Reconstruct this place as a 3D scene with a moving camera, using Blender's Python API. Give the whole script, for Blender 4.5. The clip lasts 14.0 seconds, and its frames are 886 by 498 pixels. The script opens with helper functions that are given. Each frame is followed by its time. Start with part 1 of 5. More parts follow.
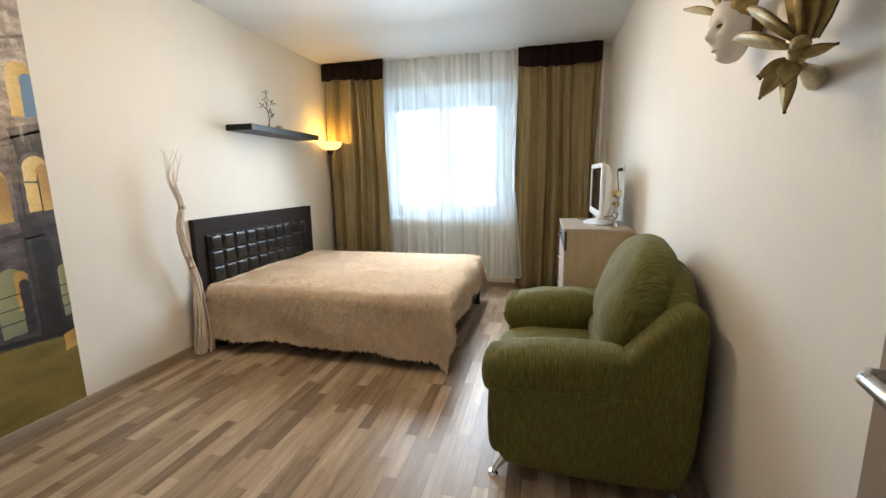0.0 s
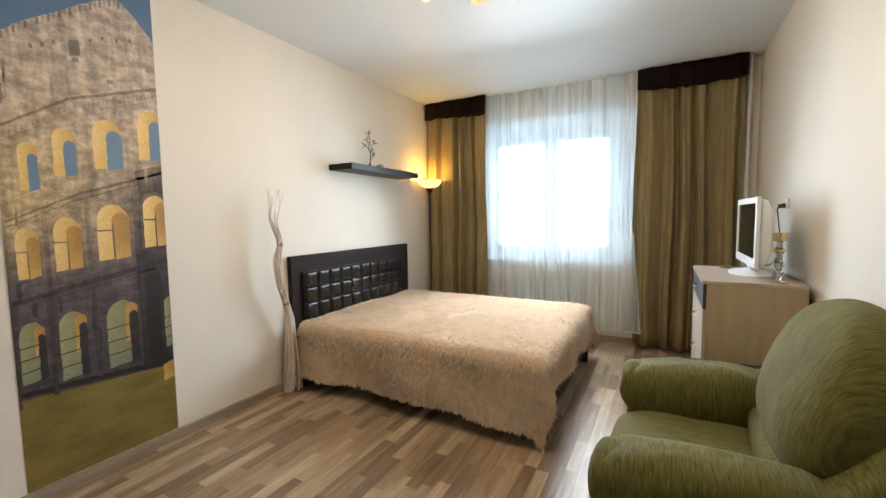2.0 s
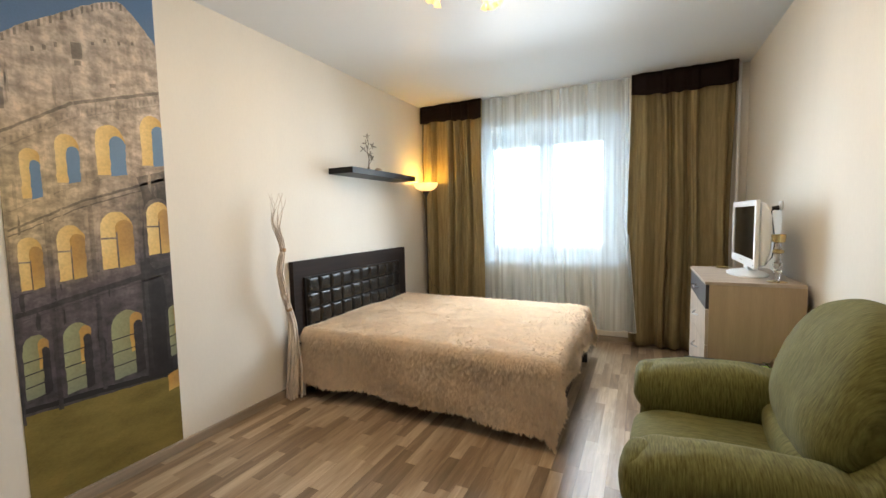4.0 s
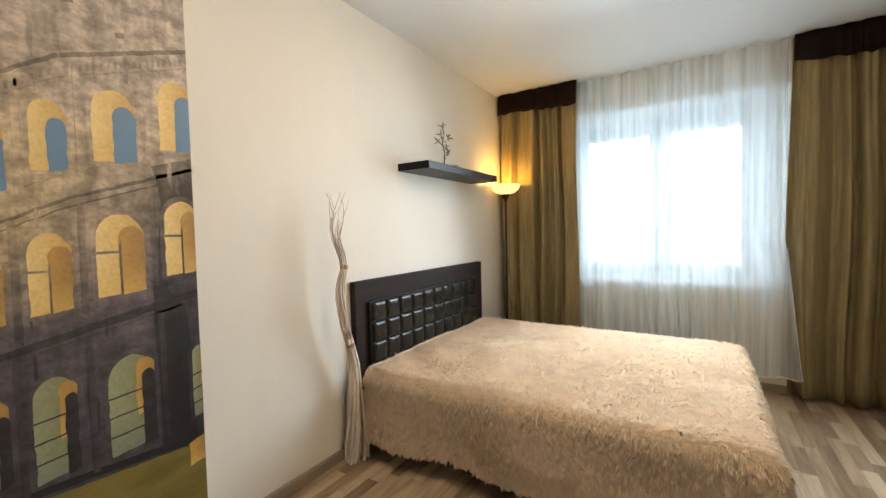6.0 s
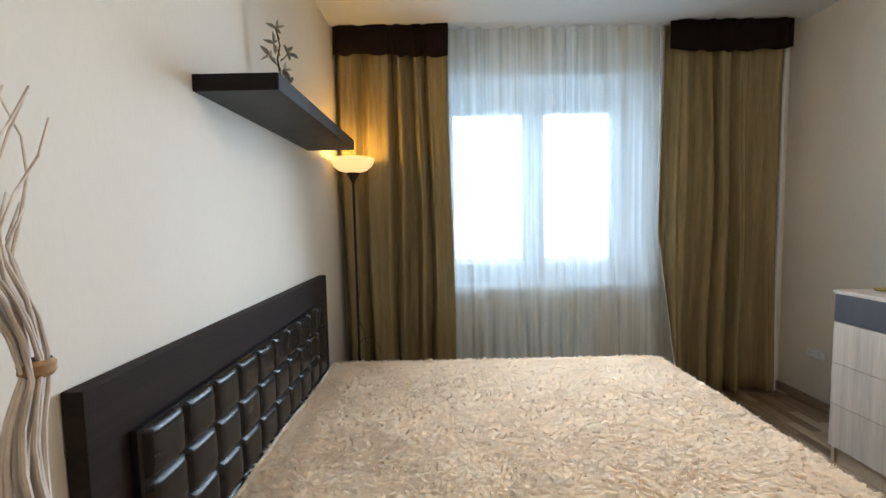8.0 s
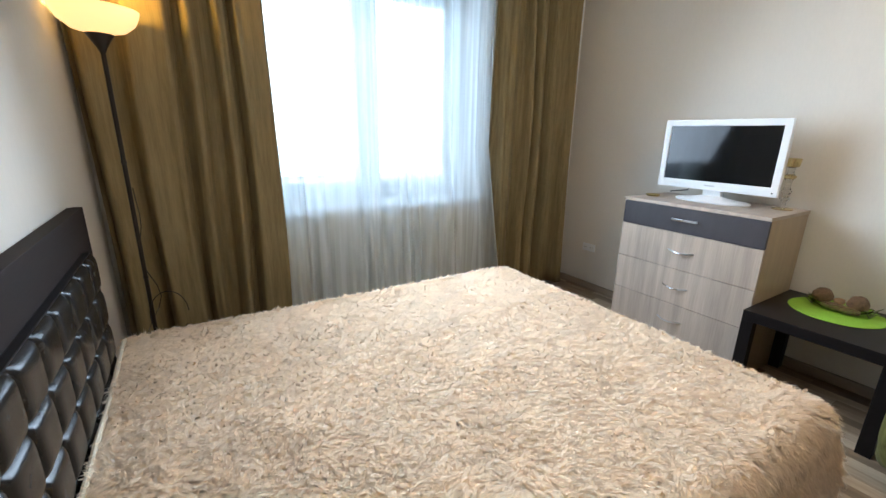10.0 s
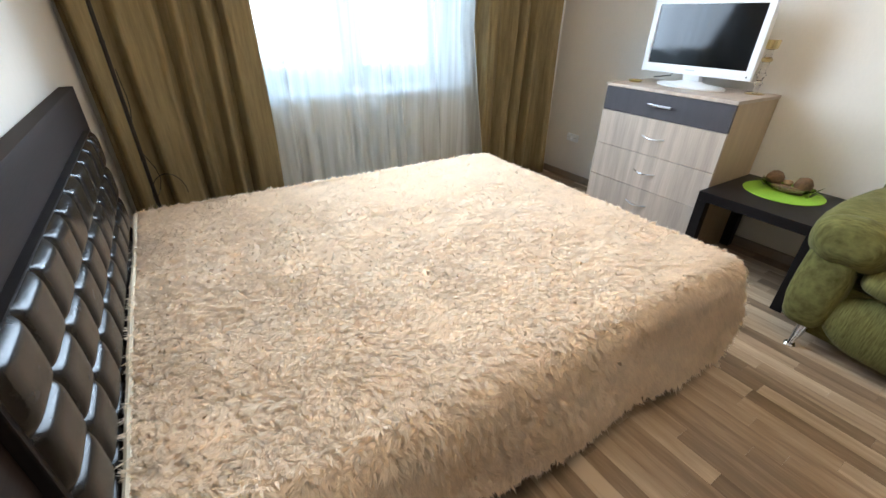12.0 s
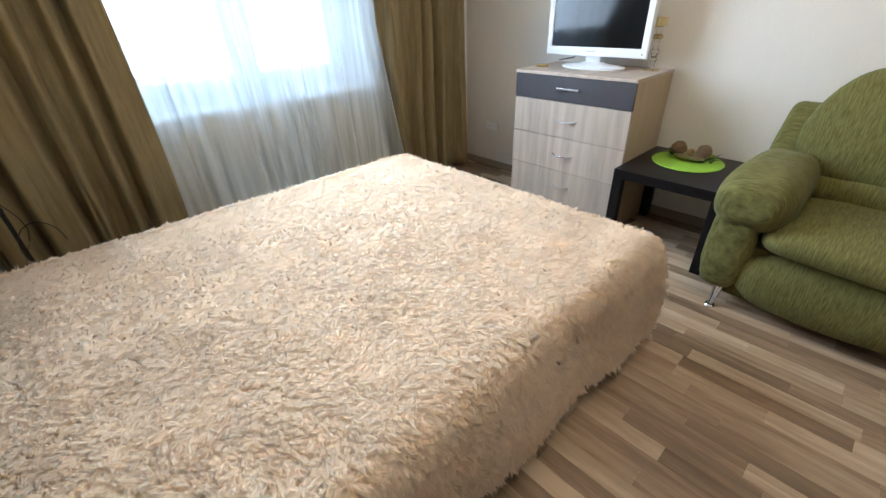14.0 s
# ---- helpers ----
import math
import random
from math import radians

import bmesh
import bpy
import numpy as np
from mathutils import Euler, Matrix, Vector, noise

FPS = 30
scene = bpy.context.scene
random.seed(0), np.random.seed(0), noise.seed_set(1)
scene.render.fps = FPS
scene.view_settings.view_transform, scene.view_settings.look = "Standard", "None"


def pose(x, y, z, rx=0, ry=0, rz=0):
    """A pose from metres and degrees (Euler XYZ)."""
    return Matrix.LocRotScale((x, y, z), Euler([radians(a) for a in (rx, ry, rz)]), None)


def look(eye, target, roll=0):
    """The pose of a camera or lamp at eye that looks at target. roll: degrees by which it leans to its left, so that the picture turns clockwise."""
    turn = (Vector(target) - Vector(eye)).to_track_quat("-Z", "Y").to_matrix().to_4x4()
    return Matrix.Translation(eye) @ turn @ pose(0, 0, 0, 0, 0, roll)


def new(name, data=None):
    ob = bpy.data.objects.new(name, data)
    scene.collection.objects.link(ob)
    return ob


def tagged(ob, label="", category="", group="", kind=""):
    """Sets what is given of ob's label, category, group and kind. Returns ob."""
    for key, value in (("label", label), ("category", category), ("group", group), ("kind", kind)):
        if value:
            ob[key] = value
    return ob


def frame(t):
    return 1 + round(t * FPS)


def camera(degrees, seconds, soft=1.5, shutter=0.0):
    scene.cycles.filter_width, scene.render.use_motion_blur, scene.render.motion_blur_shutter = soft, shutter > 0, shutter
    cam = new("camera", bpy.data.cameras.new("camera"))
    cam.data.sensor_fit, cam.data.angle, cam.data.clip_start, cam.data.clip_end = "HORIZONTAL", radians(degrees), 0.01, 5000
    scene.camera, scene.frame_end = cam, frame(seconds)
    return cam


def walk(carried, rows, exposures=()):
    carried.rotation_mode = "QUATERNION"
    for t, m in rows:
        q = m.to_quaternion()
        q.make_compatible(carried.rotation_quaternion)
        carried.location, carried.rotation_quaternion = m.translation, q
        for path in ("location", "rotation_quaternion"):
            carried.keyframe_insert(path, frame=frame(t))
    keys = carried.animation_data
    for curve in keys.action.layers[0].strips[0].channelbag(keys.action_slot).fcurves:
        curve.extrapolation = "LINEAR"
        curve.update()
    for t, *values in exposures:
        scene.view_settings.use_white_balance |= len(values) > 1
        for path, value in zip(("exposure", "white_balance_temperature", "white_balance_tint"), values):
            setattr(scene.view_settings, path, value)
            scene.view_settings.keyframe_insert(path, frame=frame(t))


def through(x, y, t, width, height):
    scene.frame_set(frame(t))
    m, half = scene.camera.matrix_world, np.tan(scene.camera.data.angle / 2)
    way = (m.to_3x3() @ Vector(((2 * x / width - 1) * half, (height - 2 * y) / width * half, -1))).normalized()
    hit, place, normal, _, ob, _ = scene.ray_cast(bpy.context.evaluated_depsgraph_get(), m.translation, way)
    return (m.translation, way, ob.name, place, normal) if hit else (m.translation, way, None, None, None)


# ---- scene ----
cam = camera(94.6, 14.0)
PATH = [
    (0, (2.519, 1.361, 1.254), (2.054, 3.276, 0.912), -0.9),
    (0.5, (2.482, 1.493, 1.235), (1.927, 3.386, 0.904), -0.7),
    (1, (2.487, 1.693, 1.25), (1.671, 3.505, 1.02), -0.4),
    (1.5, (2.496, 1.759, 1.272), (1.532, 3.502, 1.085), -0.7),
    (2, (2.474, 1.695, 1.257), (1.53, 3.452, 1.102), -0.8),
    (2.5, (2.446, 1.537, 1.272), (1.543, 3.316, 1.136), -0.6),
    (3, (2.454, 1.497, 1.281), (1.597, 3.299, 1.142), -0.7),
    (3.2, (2.459, 1.504, 1.283), (1.61, 3.309, 1.129), -0.9),
    (5.3, (2.004, 1.879, 1.27), (1.074, 3.644, 1.127), -1.5),
    (5.5, (1.962, 1.912, 1.271), (1.049, 3.683, 1.104), -0.6),
    (6, (1.709, 2.136, 1.264), (0.643, 3.826, 1.172), -1.3),
    (6.5, (1.394, 2.323, 1.262), (0.469, 4.09, 1.112), -0.9),
    (7, (1.148, 2.51, 1.271), (0.593, 4.426, 1.12), -1.1),
    (7.5, (0.931, 2.815, 1.27), (0.532, 4.77, 1.13), -3.9),
    (8, (0.718, 3.086, 1.279), (0.723, 5.081, 1.135), -1.2),
    (8.5, (0.599, 3.367, 1.29), (1.029, 5.314, 1.142), 0.5),
    (9, (0.626, 3.549, 1.27), (1.447, 5.365, 1.113), -0.6),
    (9.2, (0.536, 3.621, 1.263), (1.598, 5.305, 1.069), -0.7),
    (11.3, (0.327, 3.388, 1.218), (1.186, 4.905, 0.237), 2.0),
    (11.5, (0.326, 3.383, 1.217), (1.199, 4.889, 0.231), 1.8),
    (12, (0.341, 3.35, 1.217), (1.288, 4.811, 0.233), 1.2),
    (12.5, (0.359, 3.334, 1.225), (1.355, 4.766, 0.247), 0.5),
    (13, (0.373, 3.32, 1.219), (1.405, 4.738, 0.257), -0.1),
    (13.5, (0.392, 3.32, 1.235), (1.441, 4.718, 0.261), -1.4),
    (14, (0.46, 3.393, 1.245), (1.609, 4.671, 0.222), -2.4),
]
EXPOSURES = [(0, 0.2, 6420, 10), (5.5, 0.14, 6700, 10), (6.5, 0.02, 6680, 10), (7.5, -0.33, 6320, 10), (8.2, -0.29, 6030, 10), (9.0, -0.2, 5850, 10), (9.4, -0.15, 5850, 10), (11.3, 0.2, 5950, 10), (12.5, 0.26, 5950, 10), (14, 0.15, 5800, 10)]
walk(cam, [(t, look(eye, target, roll)) for t, eye, target, roll in PATH], EXPOSURES)

# ---- light and exposure ----
scene.view_settings.exposure = 0.0
world = bpy.data.worlds.new("sky")
scene.world = world
world.use_nodes = True
wn = world.node_tree.nodes
sky = wn.new("ShaderNodeTexSky")
sky.sky_type, sky.sun_disc = "NISHITA", False
sky.sun_elevation, sky.sun_rotation = radians(38), radians(200)
sky.dust_density = 3.0
wn["Background"].inputs["Strength"].default_value = 0.15
world.node_tree.links.new(sky.outputs["Color"], wn["Background"].inputs["Color"])

sun_data = bpy.data.lights.new("sun", "SUN")
sun_data.energy, sun_data.angle, sun_data.color = 4.5, radians(12), (1.0, 0.95, 0.88)
sun = new("sun", sun_data)
sun.matrix_world = look((0, 0, 30), (10, 27, 7))

# Added fill lamp on the room side of the voile, boosting the skylight.
fill_data = bpy.data.lights.new("room_daylight_fill", "AREA")
fill_data.shape, fill_data.size, fill_data.size_y = "RECTANGLE", 1.26, 1.12
fill_data.energy, fill_data.color = 42, (0.75, 0.88, 1.0)
fill_data.spread = radians(148)
fill_lamp = new("room_daylight_fill", fill_data)
fill_lamp.matrix_world = look((1.51, 5.56, 1.53), (1.55, 3.0, 0.50))

opening_data = bpy.data.lights.new("window_opening", "AREA")
opening_data.shape, opening_data.size, opening_data.size_y = "RECTANGLE", 1.30, 1.15
opening_data.energy, opening_data.color = 20, (0.54, 0.80, 1.0)
opening_lamp = new("window_opening", opening_data)
opening_lamp.matrix_world = look((1.40, 6.30, 1.54), (1.40, 4.6, 1.54))


def bulb(place, watts, radius, colour):
    data = bpy.data.lights.new("bulb", "POINT")
    data.energy, data.shadow_soft_size, data.color = watts, radius, colour
    ob = new("bulb", data)
    ob.location = place
    return ob


LAMP_X, LAMP_Y = 0.165, 5.70
bulb((LAMP_X, LAMP_Y, 1.68), 5.4, 0.03, (1.0, 0.62, 0.12))
CHAND = Vector((1.65, 3.405, 2.55))
for k in range(5):
    a = radians(72 * k + 17)
    bulb(CHAND + Vector((0.242 * math.cos(a), 0.242 * math.sin(a), -0.198)), 21, 0.028, (1.0, 0.77, 0.50))

# ---- materials ----


def material(name, colour, rough=0.6, metal=0.0, spread=0.12, scale=8.0, stretch=(1, 1, 1), fine=120.0, bump=0.1, colour2=None, sheen=0.0, coat=0.0, each=0.0, detail=5.0, through=0.0, island=0.0, gloss=0.5, low=0.45, high=1.0):
    """A surface with stains at one scale and grain at another, and a fine relief."""
    m = bpy.data.materials.new(name)
    m.use_nodes = True
    n, l = m.node_tree.nodes, m.node_tree.links
    b = n["Principled BSDF"]
    geo = n.new("ShaderNodeNewGeometry")
    mapping = n.new("ShaderNodeMapping")
    mapping.inputs["Scale"].default_value = stretch
    l.new(geo.outputs["Position"], mapping.inputs["Vector"])
    big, small = n.new("ShaderNodeTexNoise"), n.new("ShaderNodeTexNoise")
    big.inputs["Scale"].default_value, big.inputs["Detail"].default_value = scale, detail
    small.inputs["Scale"].default_value, small.inputs["Detail"].default_value = fine, 3.0
    l.new(mapping.outputs["Vector"], big.inputs["Vector"])
    l.new(mapping.outputs["Vector"], small.inputs["Vector"])
    add = n.new("ShaderNodeMath")
    add.operation = "MULTIPLY_ADD"
    l.new(small.outputs["Fac"], add.inputs[0])
    add.inputs[1].default_value = 0.45
    l.new(big.outputs["Fac"], add.inputs[2])
    ramp = n.new("ShaderNodeMapRange")
    ramp.inputs["From Min"].default_value, ramp.inputs["From Max"].default_value = low, high
    l.new(add.outputs[0], ramp.inputs["Value"])
    mix = n.new("ShaderNodeMix")
    mix.data_type = "RGBA"
    c2 = colour2 or [c * (1 + spread) for c in colour]
    mix.inputs["A"].default_value = (*[c * (1 - spread) for c in colour], 1)
    mix.inputs["B"].default_value = (*c2, 1)
    l.new(ramp.outputs["Result"], mix.inputs["Factor"])
    out = mix.outputs["Result"]
    if each:
        info = n.new("ShaderNodeObjectInfo")
        rnd = n.new("ShaderNodeMapRange")
        rnd.inputs["To Min"].default_value, rnd.inputs["To Max"].default_value = 1 - each, 1 + each
        l.new(info.outputs["Random"], rnd.inputs["Value"])
        hsv = n.new("ShaderNodeHueSaturation")
        l.new(rnd.outputs["Result"], hsv.inputs["Value"])
        l.new(out, hsv.inputs["Color"])
        out = hsv.outputs["Color"]
    if island:
        rnd = n.new("ShaderNodeMapRange")
        rnd.inputs["To Min"].default_value, rnd.inputs["To Max"].default_value = 1 - island, 1 + island * 0.4
        l.new(geo.outputs["Random Per Island"], rnd.inputs["Value"])
        hsv = n.new("ShaderNodeHueSaturation")
        l.new(rnd.outputs["Result"], hsv.inputs["Value"])
        l.new(out, hsv.inputs["Color"])
        out = hsv.outputs["Color"]
    l.new(out, b.inputs["Base Color"])
    rr = n.new("ShaderNodeMapRange")
    rr.inputs["To Min"].default_value, rr.inputs["To Max"].default_value = max(rough - 0.07, 0.02), min(rough + 0.07, 1)
    l.new(big.outputs["Fac"], rr.inputs["Value"])
    l.new(rr.outputs["Result"], b.inputs["Roughness"])
    b.inputs["Metallic"].default_value = metal
    b.inputs["Specular IOR Level"].default_value = gloss
    b.inputs["Sheen Weight"].default_value = sheen
    b.inputs["Coat Weight"].default_value = coat
    if through:
        trl, both = n.new("ShaderNodeBsdfTranslucent"), n.new("ShaderNodeMixShader")
        l.new(out, trl.inputs["Color"])
        both.inputs["Fac"].default_value = through
        l.new(b.outputs[0], both.inputs[1])
        l.new(trl.outputs[0], both.inputs[2])
        l.new(both.outputs[0], n["Material Output"].inputs["Surface"])
    if bump:
        bp = n.new("ShaderNodeBump")
        bp.inputs["Strength"].default_value, bp.inputs["Distance"].default_value = bump, 0.004
        l.new(add.outputs[0], bp.inputs["Height"])
        l.new(bp.outputs["Normal"], b.inputs["Normal"])
    return m


def glow(name, colour, strength, base=(0.9, 0.8, 0.6)):
    m = bpy.data.materials.new(name)
    m.use_nodes = True
    b = m.node_tree.nodes["Principled BSDF"]
    b.inputs["Base Color"].default_value = (*base, 1)
    b.inputs["Roughness"].default_value = 0.3
    b.inputs["Emission Color"].default_value = (*colour, 1)
    b.inputs["Emission Strength"].default_value = strength
    return m


def glass(name, colour=(1, 1, 1), rough=0.0):
    m = bpy.data.materials.new(name)
    m.use_nodes = True
    b = m.node_tree.nodes["Principled BSDF"]
    b.inputs["Base Color"].default_value = (*colour, 1)
    b.inputs["Roughness"].default_value = rough
    b.inputs["Transmission Weight"].default_value = 1.0
    b.inputs["IOR"].default_value = 1.45
    return m


def sheer(name, colour, clear):
    """Thin voile: part of the light goes straight through, the rest is scattered by the threads."""
    m = bpy.data.materials.new(name)
    m.use_nodes = True
    n, l = m.node_tree.nodes, m.node_tree.links
    n.remove(n["Principled BSDF"])
    clr, dif, trl, mixa, mixb = (n.new(k) for k in ("ShaderNodeBsdfTransparent", "ShaderNodeBsdfDiffuse", "ShaderNodeBsdfTranslucent", "ShaderNodeMixShader", "ShaderNodeMixShader"))
    dif.inputs["Color"].default_value = trl.inputs["Color"].default_value = (*colour, 1)
    geo, noise_tex, rng = n.new("ShaderNodeNewGeometry"), n.new("ShaderNodeTexNoise"), n.new("ShaderNodeMapRange")
    mp = n.new("ShaderNodeMapping")
    mp.inputs["Scale"].default_value = (5.0, 1.5, 0.10)
    noise_tex.inputs["Detail"].default_value = 4.0
    l.new(geo.outputs["Position"], mp.inputs["Vector"])
    l.new(mp.outputs["Vector"], noise_tex.inputs["Vector"])
    l.new(noise_tex.outputs["Fac"], rng.inputs["Value"])
    rng.inputs["From Min"].default_value, rng.inputs["From Max"].default_value = 0.34, 0.66
    rng.inputs["To Min"].default_value, rng.inputs["To Max"].default_value = clear - 0.15, clear + 0.13
    mixa.inputs["Fac"].default_value = 0.6
    l.new(dif.outputs[0], mixa.inputs[1])
    l.new(trl.outputs[0], mixa.inputs[2])
    l.new(rng.outputs["Result"], mixb.inputs["Fac"])
    l.new(mixa.outputs[0], mixb.inputs[1])
    l.new(clr.outputs[0], mixb.inputs[2])
    l.new(mixb.outputs[0], n["Material Output"].inputs["Surface"])
    return m


M_WALL = material("wallpaper", (0.73, 0.680, 0.605), 0.72, spread=0.04, scale=2.6, stretch=(1, 1, 0.35), fine=110, bump=0.2)
M_CEIL = material("stretch_ceiling", (0.69, 0.705, 0.72), 0.46, spread=0.015, scale=1.5, fine=40, bump=0.0, gloss=0.3)
M_BASE = material("skirting", (0.30, 0.235, 0.175), 0.5, spread=0.2, scale=5, stretch=(1, 0.3, 8), fine=60)
M_UNDER = material("screed", (0.16, 0.13, 0.10), 0.8)
M_WENGE = material("wenge_board", (0.022, 0.015, 0.013), 0.66, spread=0.35, scale=9, stretch=(1, 0.2, 4), fine=90, bump=0.06, gloss=0.16)
M_BLACK = material("black_brown_foil", (0.011, 0.009, 0.009), 0.36, spread=0.3, scale=8, fine=80, bump=0.04, gloss=0.16)
M_LEATHER = material("black_leatherette", (0.013, 0.011, 0.010), 0.25, spread=0.25, scale=30, fine=420, bump=0.08, gloss=0.34)
M_FUR = material("cream_fur", (0.97, 0.83, 0.655), 0.9, spread=0.09, scale=14, fine=80, bump=0.0, through=0.46, island=0.10, gloss=0.2)
M_FURBASE = material("cream_backing", (0.90, 0.79, 0.66), 0.95, spread=0.15, scale=20, fine=90, bump=0.2)
M_BIND = material("beige_binding", (0.62, 0.54, 0.41), 0.8, spread=0.1, scale=30)
M_SHEET = material("beige_ticking", (0.50, 0.42, 0.31), 0.85, spread=0.1)
M_CHAIR = material("green_chenille", (0.086, 0.075, 0.012), 0.85, spread=0.30, scale=4, stretch=(55, 6, 6), fine=7, bump=0.16, colour2=(0.195, 0.182, 0.060), sheen=0.05, gloss=0.2, detail=7, low=0.42, high=1.06)
M_CHAIRB = material("green_chenille_seat", (0.086, 0.075, 0.012), 0.85, spread=0.30, scale=4, stretch=(6, 55, 6), fine=7, bump=0.16, colour2=(0.195, 0.182, 0.060), sheen=0.05, gloss=0.2, detail=7, low=0.42, high=1.06)
M_CURT = material("olive_curtain", (0.285, 0.220, 0.112), 0.75, spread=0.24, scale=5, stretch=(10, 10, 0.8), fine=22, bump=0.2, through=0.12, gloss=0.25)
M_VAL = material("dark_brown_valance", (0.012, 0.006, 0.005), 0.85, spread=0.2, scale=14, bump=0.12, gloss=0.12)
M_TULLE = sheer("tulle", (0.88, 0.955, 1.0), 0.52)
M_HEM = material("white_hem", (0.80, 0.80, 0.78), 0.8, spread=0.05)
M_WHITE = material("white_plastic", (0.78, 0.79, 0.80), 0.32, spread=0.02, bump=0.02)
M_PVC = material("white_pvc", (0.80, 0.82, 0.84), 0.5, spread=0.02, bump=0.02)
M_RAD = material("radiator_enamel", (0.78, 0.79, 0.79), 0.35, spread=0.03, bump=0.03)
M_SCREEN = material("dark_screen", (0.004, 0.005, 0.006), 0.09, spread=0.1, bump=0.0)
M_ASH = material("light_ash_front", (0.44, 0.36, 0.292), 0.5, spread=0.24, scale=3.0, stretch=(1, 7, 0.35), fine=26, bump=0.05, each=0.05)
M_ASHSIDE = material("light_ash_body", (0.40, 0.30, 0.20), 0.5, spread=0.13, scale=3, stretch=(7, 4, 0.6), fine=26, bump=0.05)
M_CHAR = material("charcoal_front", (0.048, 0.044, 0.050), 0.45, spread=0.15, scale=6, stretch=(1, 4, 1), fine=50, bump=0.04)
M_CHROME = material("chrome", (0.72, 0.72, 0.73), 0.16, metal=1.0, spread=0.04, bump=0.02)
M_STEEL = material("satin_steel", (0.55, 0.55, 0.56), 0.28, metal=1.0, spread=0.05, bump=0.02)
M_GOLD = material("antique_gold", (0.36, 0.275, 0.10), 0.5, metal=0.3, spread=0.4, scale=30, fine=180, bump=0.25)
M_BRASS = material("polished_brass", (0.72, 0.58, 0.30), 0.22, metal=0.85, spread=0.1, scale=60, bump=0.05)
M_PALEGOLD = material("worn_pale_gilt", (0.50, 0.42, 0.27), 0.45, metal=0.2, spread=0.3, scale=30, bump=0.2)
M_GOLDEDGE = material("dark_gold_edge", (0.11, 0.075, 0.028), 0.45, metal=0.7, spread=0.3)
M_CERAMIC = material("white_ceramic", (0.72, 0.69, 0.64), 0.25, spread=0.06, scale=14, bump=0.02)
M_BRANCH = material("whitewashed_willow", (0.64, 0.55, 0.47), 0.8, spread=0.3, scale=22, stretch=(1, 1, 0.3), fine=120, bump=0.4)
M_RAFFIA = material("raffia", (0.33, 0.20, 0.10), 0.8, spread=0.3, scale=30)
M_TWIG = material("bronze_twig", (0.11, 0.085, 0.06), 0.45, metal=0.5, spread=0.3, scale=40)
M_LEAFM = material("pewter_petal", (0.33, 0.30, 0.25), 0.42, metal=0.5, spread=0.3, scale=40)
M_STONE = material("beige_pebble", (0.36, 0.27, 0.19), 0.5, spread=0.2, scale=30)
M_GREEN = material("lime_felt", (0.26, 0.47, 0.03), 0.75, spread=0.1, scale=30, fine=200, bump=0.3)
M_WICKER = material("brown_wicker", (0.15, 0.088, 0.045), 0.7, spread=0.5, scale=40, fine=160, bump=0.9)
M_FOLIAGE = material("dry_green_sprig", (0.11, 0.14, 0.05), 0.7, spread=0.3)
M_LAMPM = material("dark_bronze_lamp", (0.018, 0.013, 0.010), 0.42, metal=0.4, spread=0.2)
M_BOWL = glow("lit_amber_glass", (1.0, 0.62, 0.24), 1.25, (0.9, 0.7, 0.35))
M_TULIP = glow("lit_frosted_glass", (1.0, 0.80, 0.42), 5.0)
M_TULIPRIM = glow("amber_glass_rim", (1.0, 0.74, 0.36), 0.45, (0.85, 0.68, 0.40))
rim_nodes, rim_links = M_TULIPRIM.node_tree.nodes, M_TULIPRIM.node_tree.links
frosted, rim_mix = rim_nodes.new("ShaderNodeBsdfTranslucent"), rim_nodes.new("ShaderNodeMixShader")
frosted.inputs["Color"].default_value = (0.90, 0.84, 0.70, 1)
rim_mix.inputs["Fac"].default_value = 0.45
rim_links.new(rim_nodes["Principled BSDF"].outputs[0], rim_mix.inputs[1])
rim_links.new(frosted.outputs[0], rim_mix.inputs[2])
rim_links.new(rim_mix.outputs[0], rim_nodes["Material Output"].inputs["Surface"])
M_LEAFG = material("patina_leaf", (0.16, 0.155, 0.09), 0.5, metal=0.35, spread=0.4, scale=40)
M_DOOR = material("taupe_veneer", (0.27, 0.205, 0.155), 0.45, spread=0.12, scale=3, stretch=(6, 6, 0.6), fine=30, bump=0.04)
M_GAP = material("black_rubber", (0.01, 0.01, 0.01), 0.6)
M_CORD = material("black_cord", (0.012, 0.012, 0.012), 0.5)
M_CLEAR = glass("clear_glass")
M_PANE = glass("window_glass")
# printed wallpaper panel
M_PSKY = material("print_sky", (0.075, 0.155, 0.29), 0.5, spread=0.15, scale=2.2, bump=0.02)


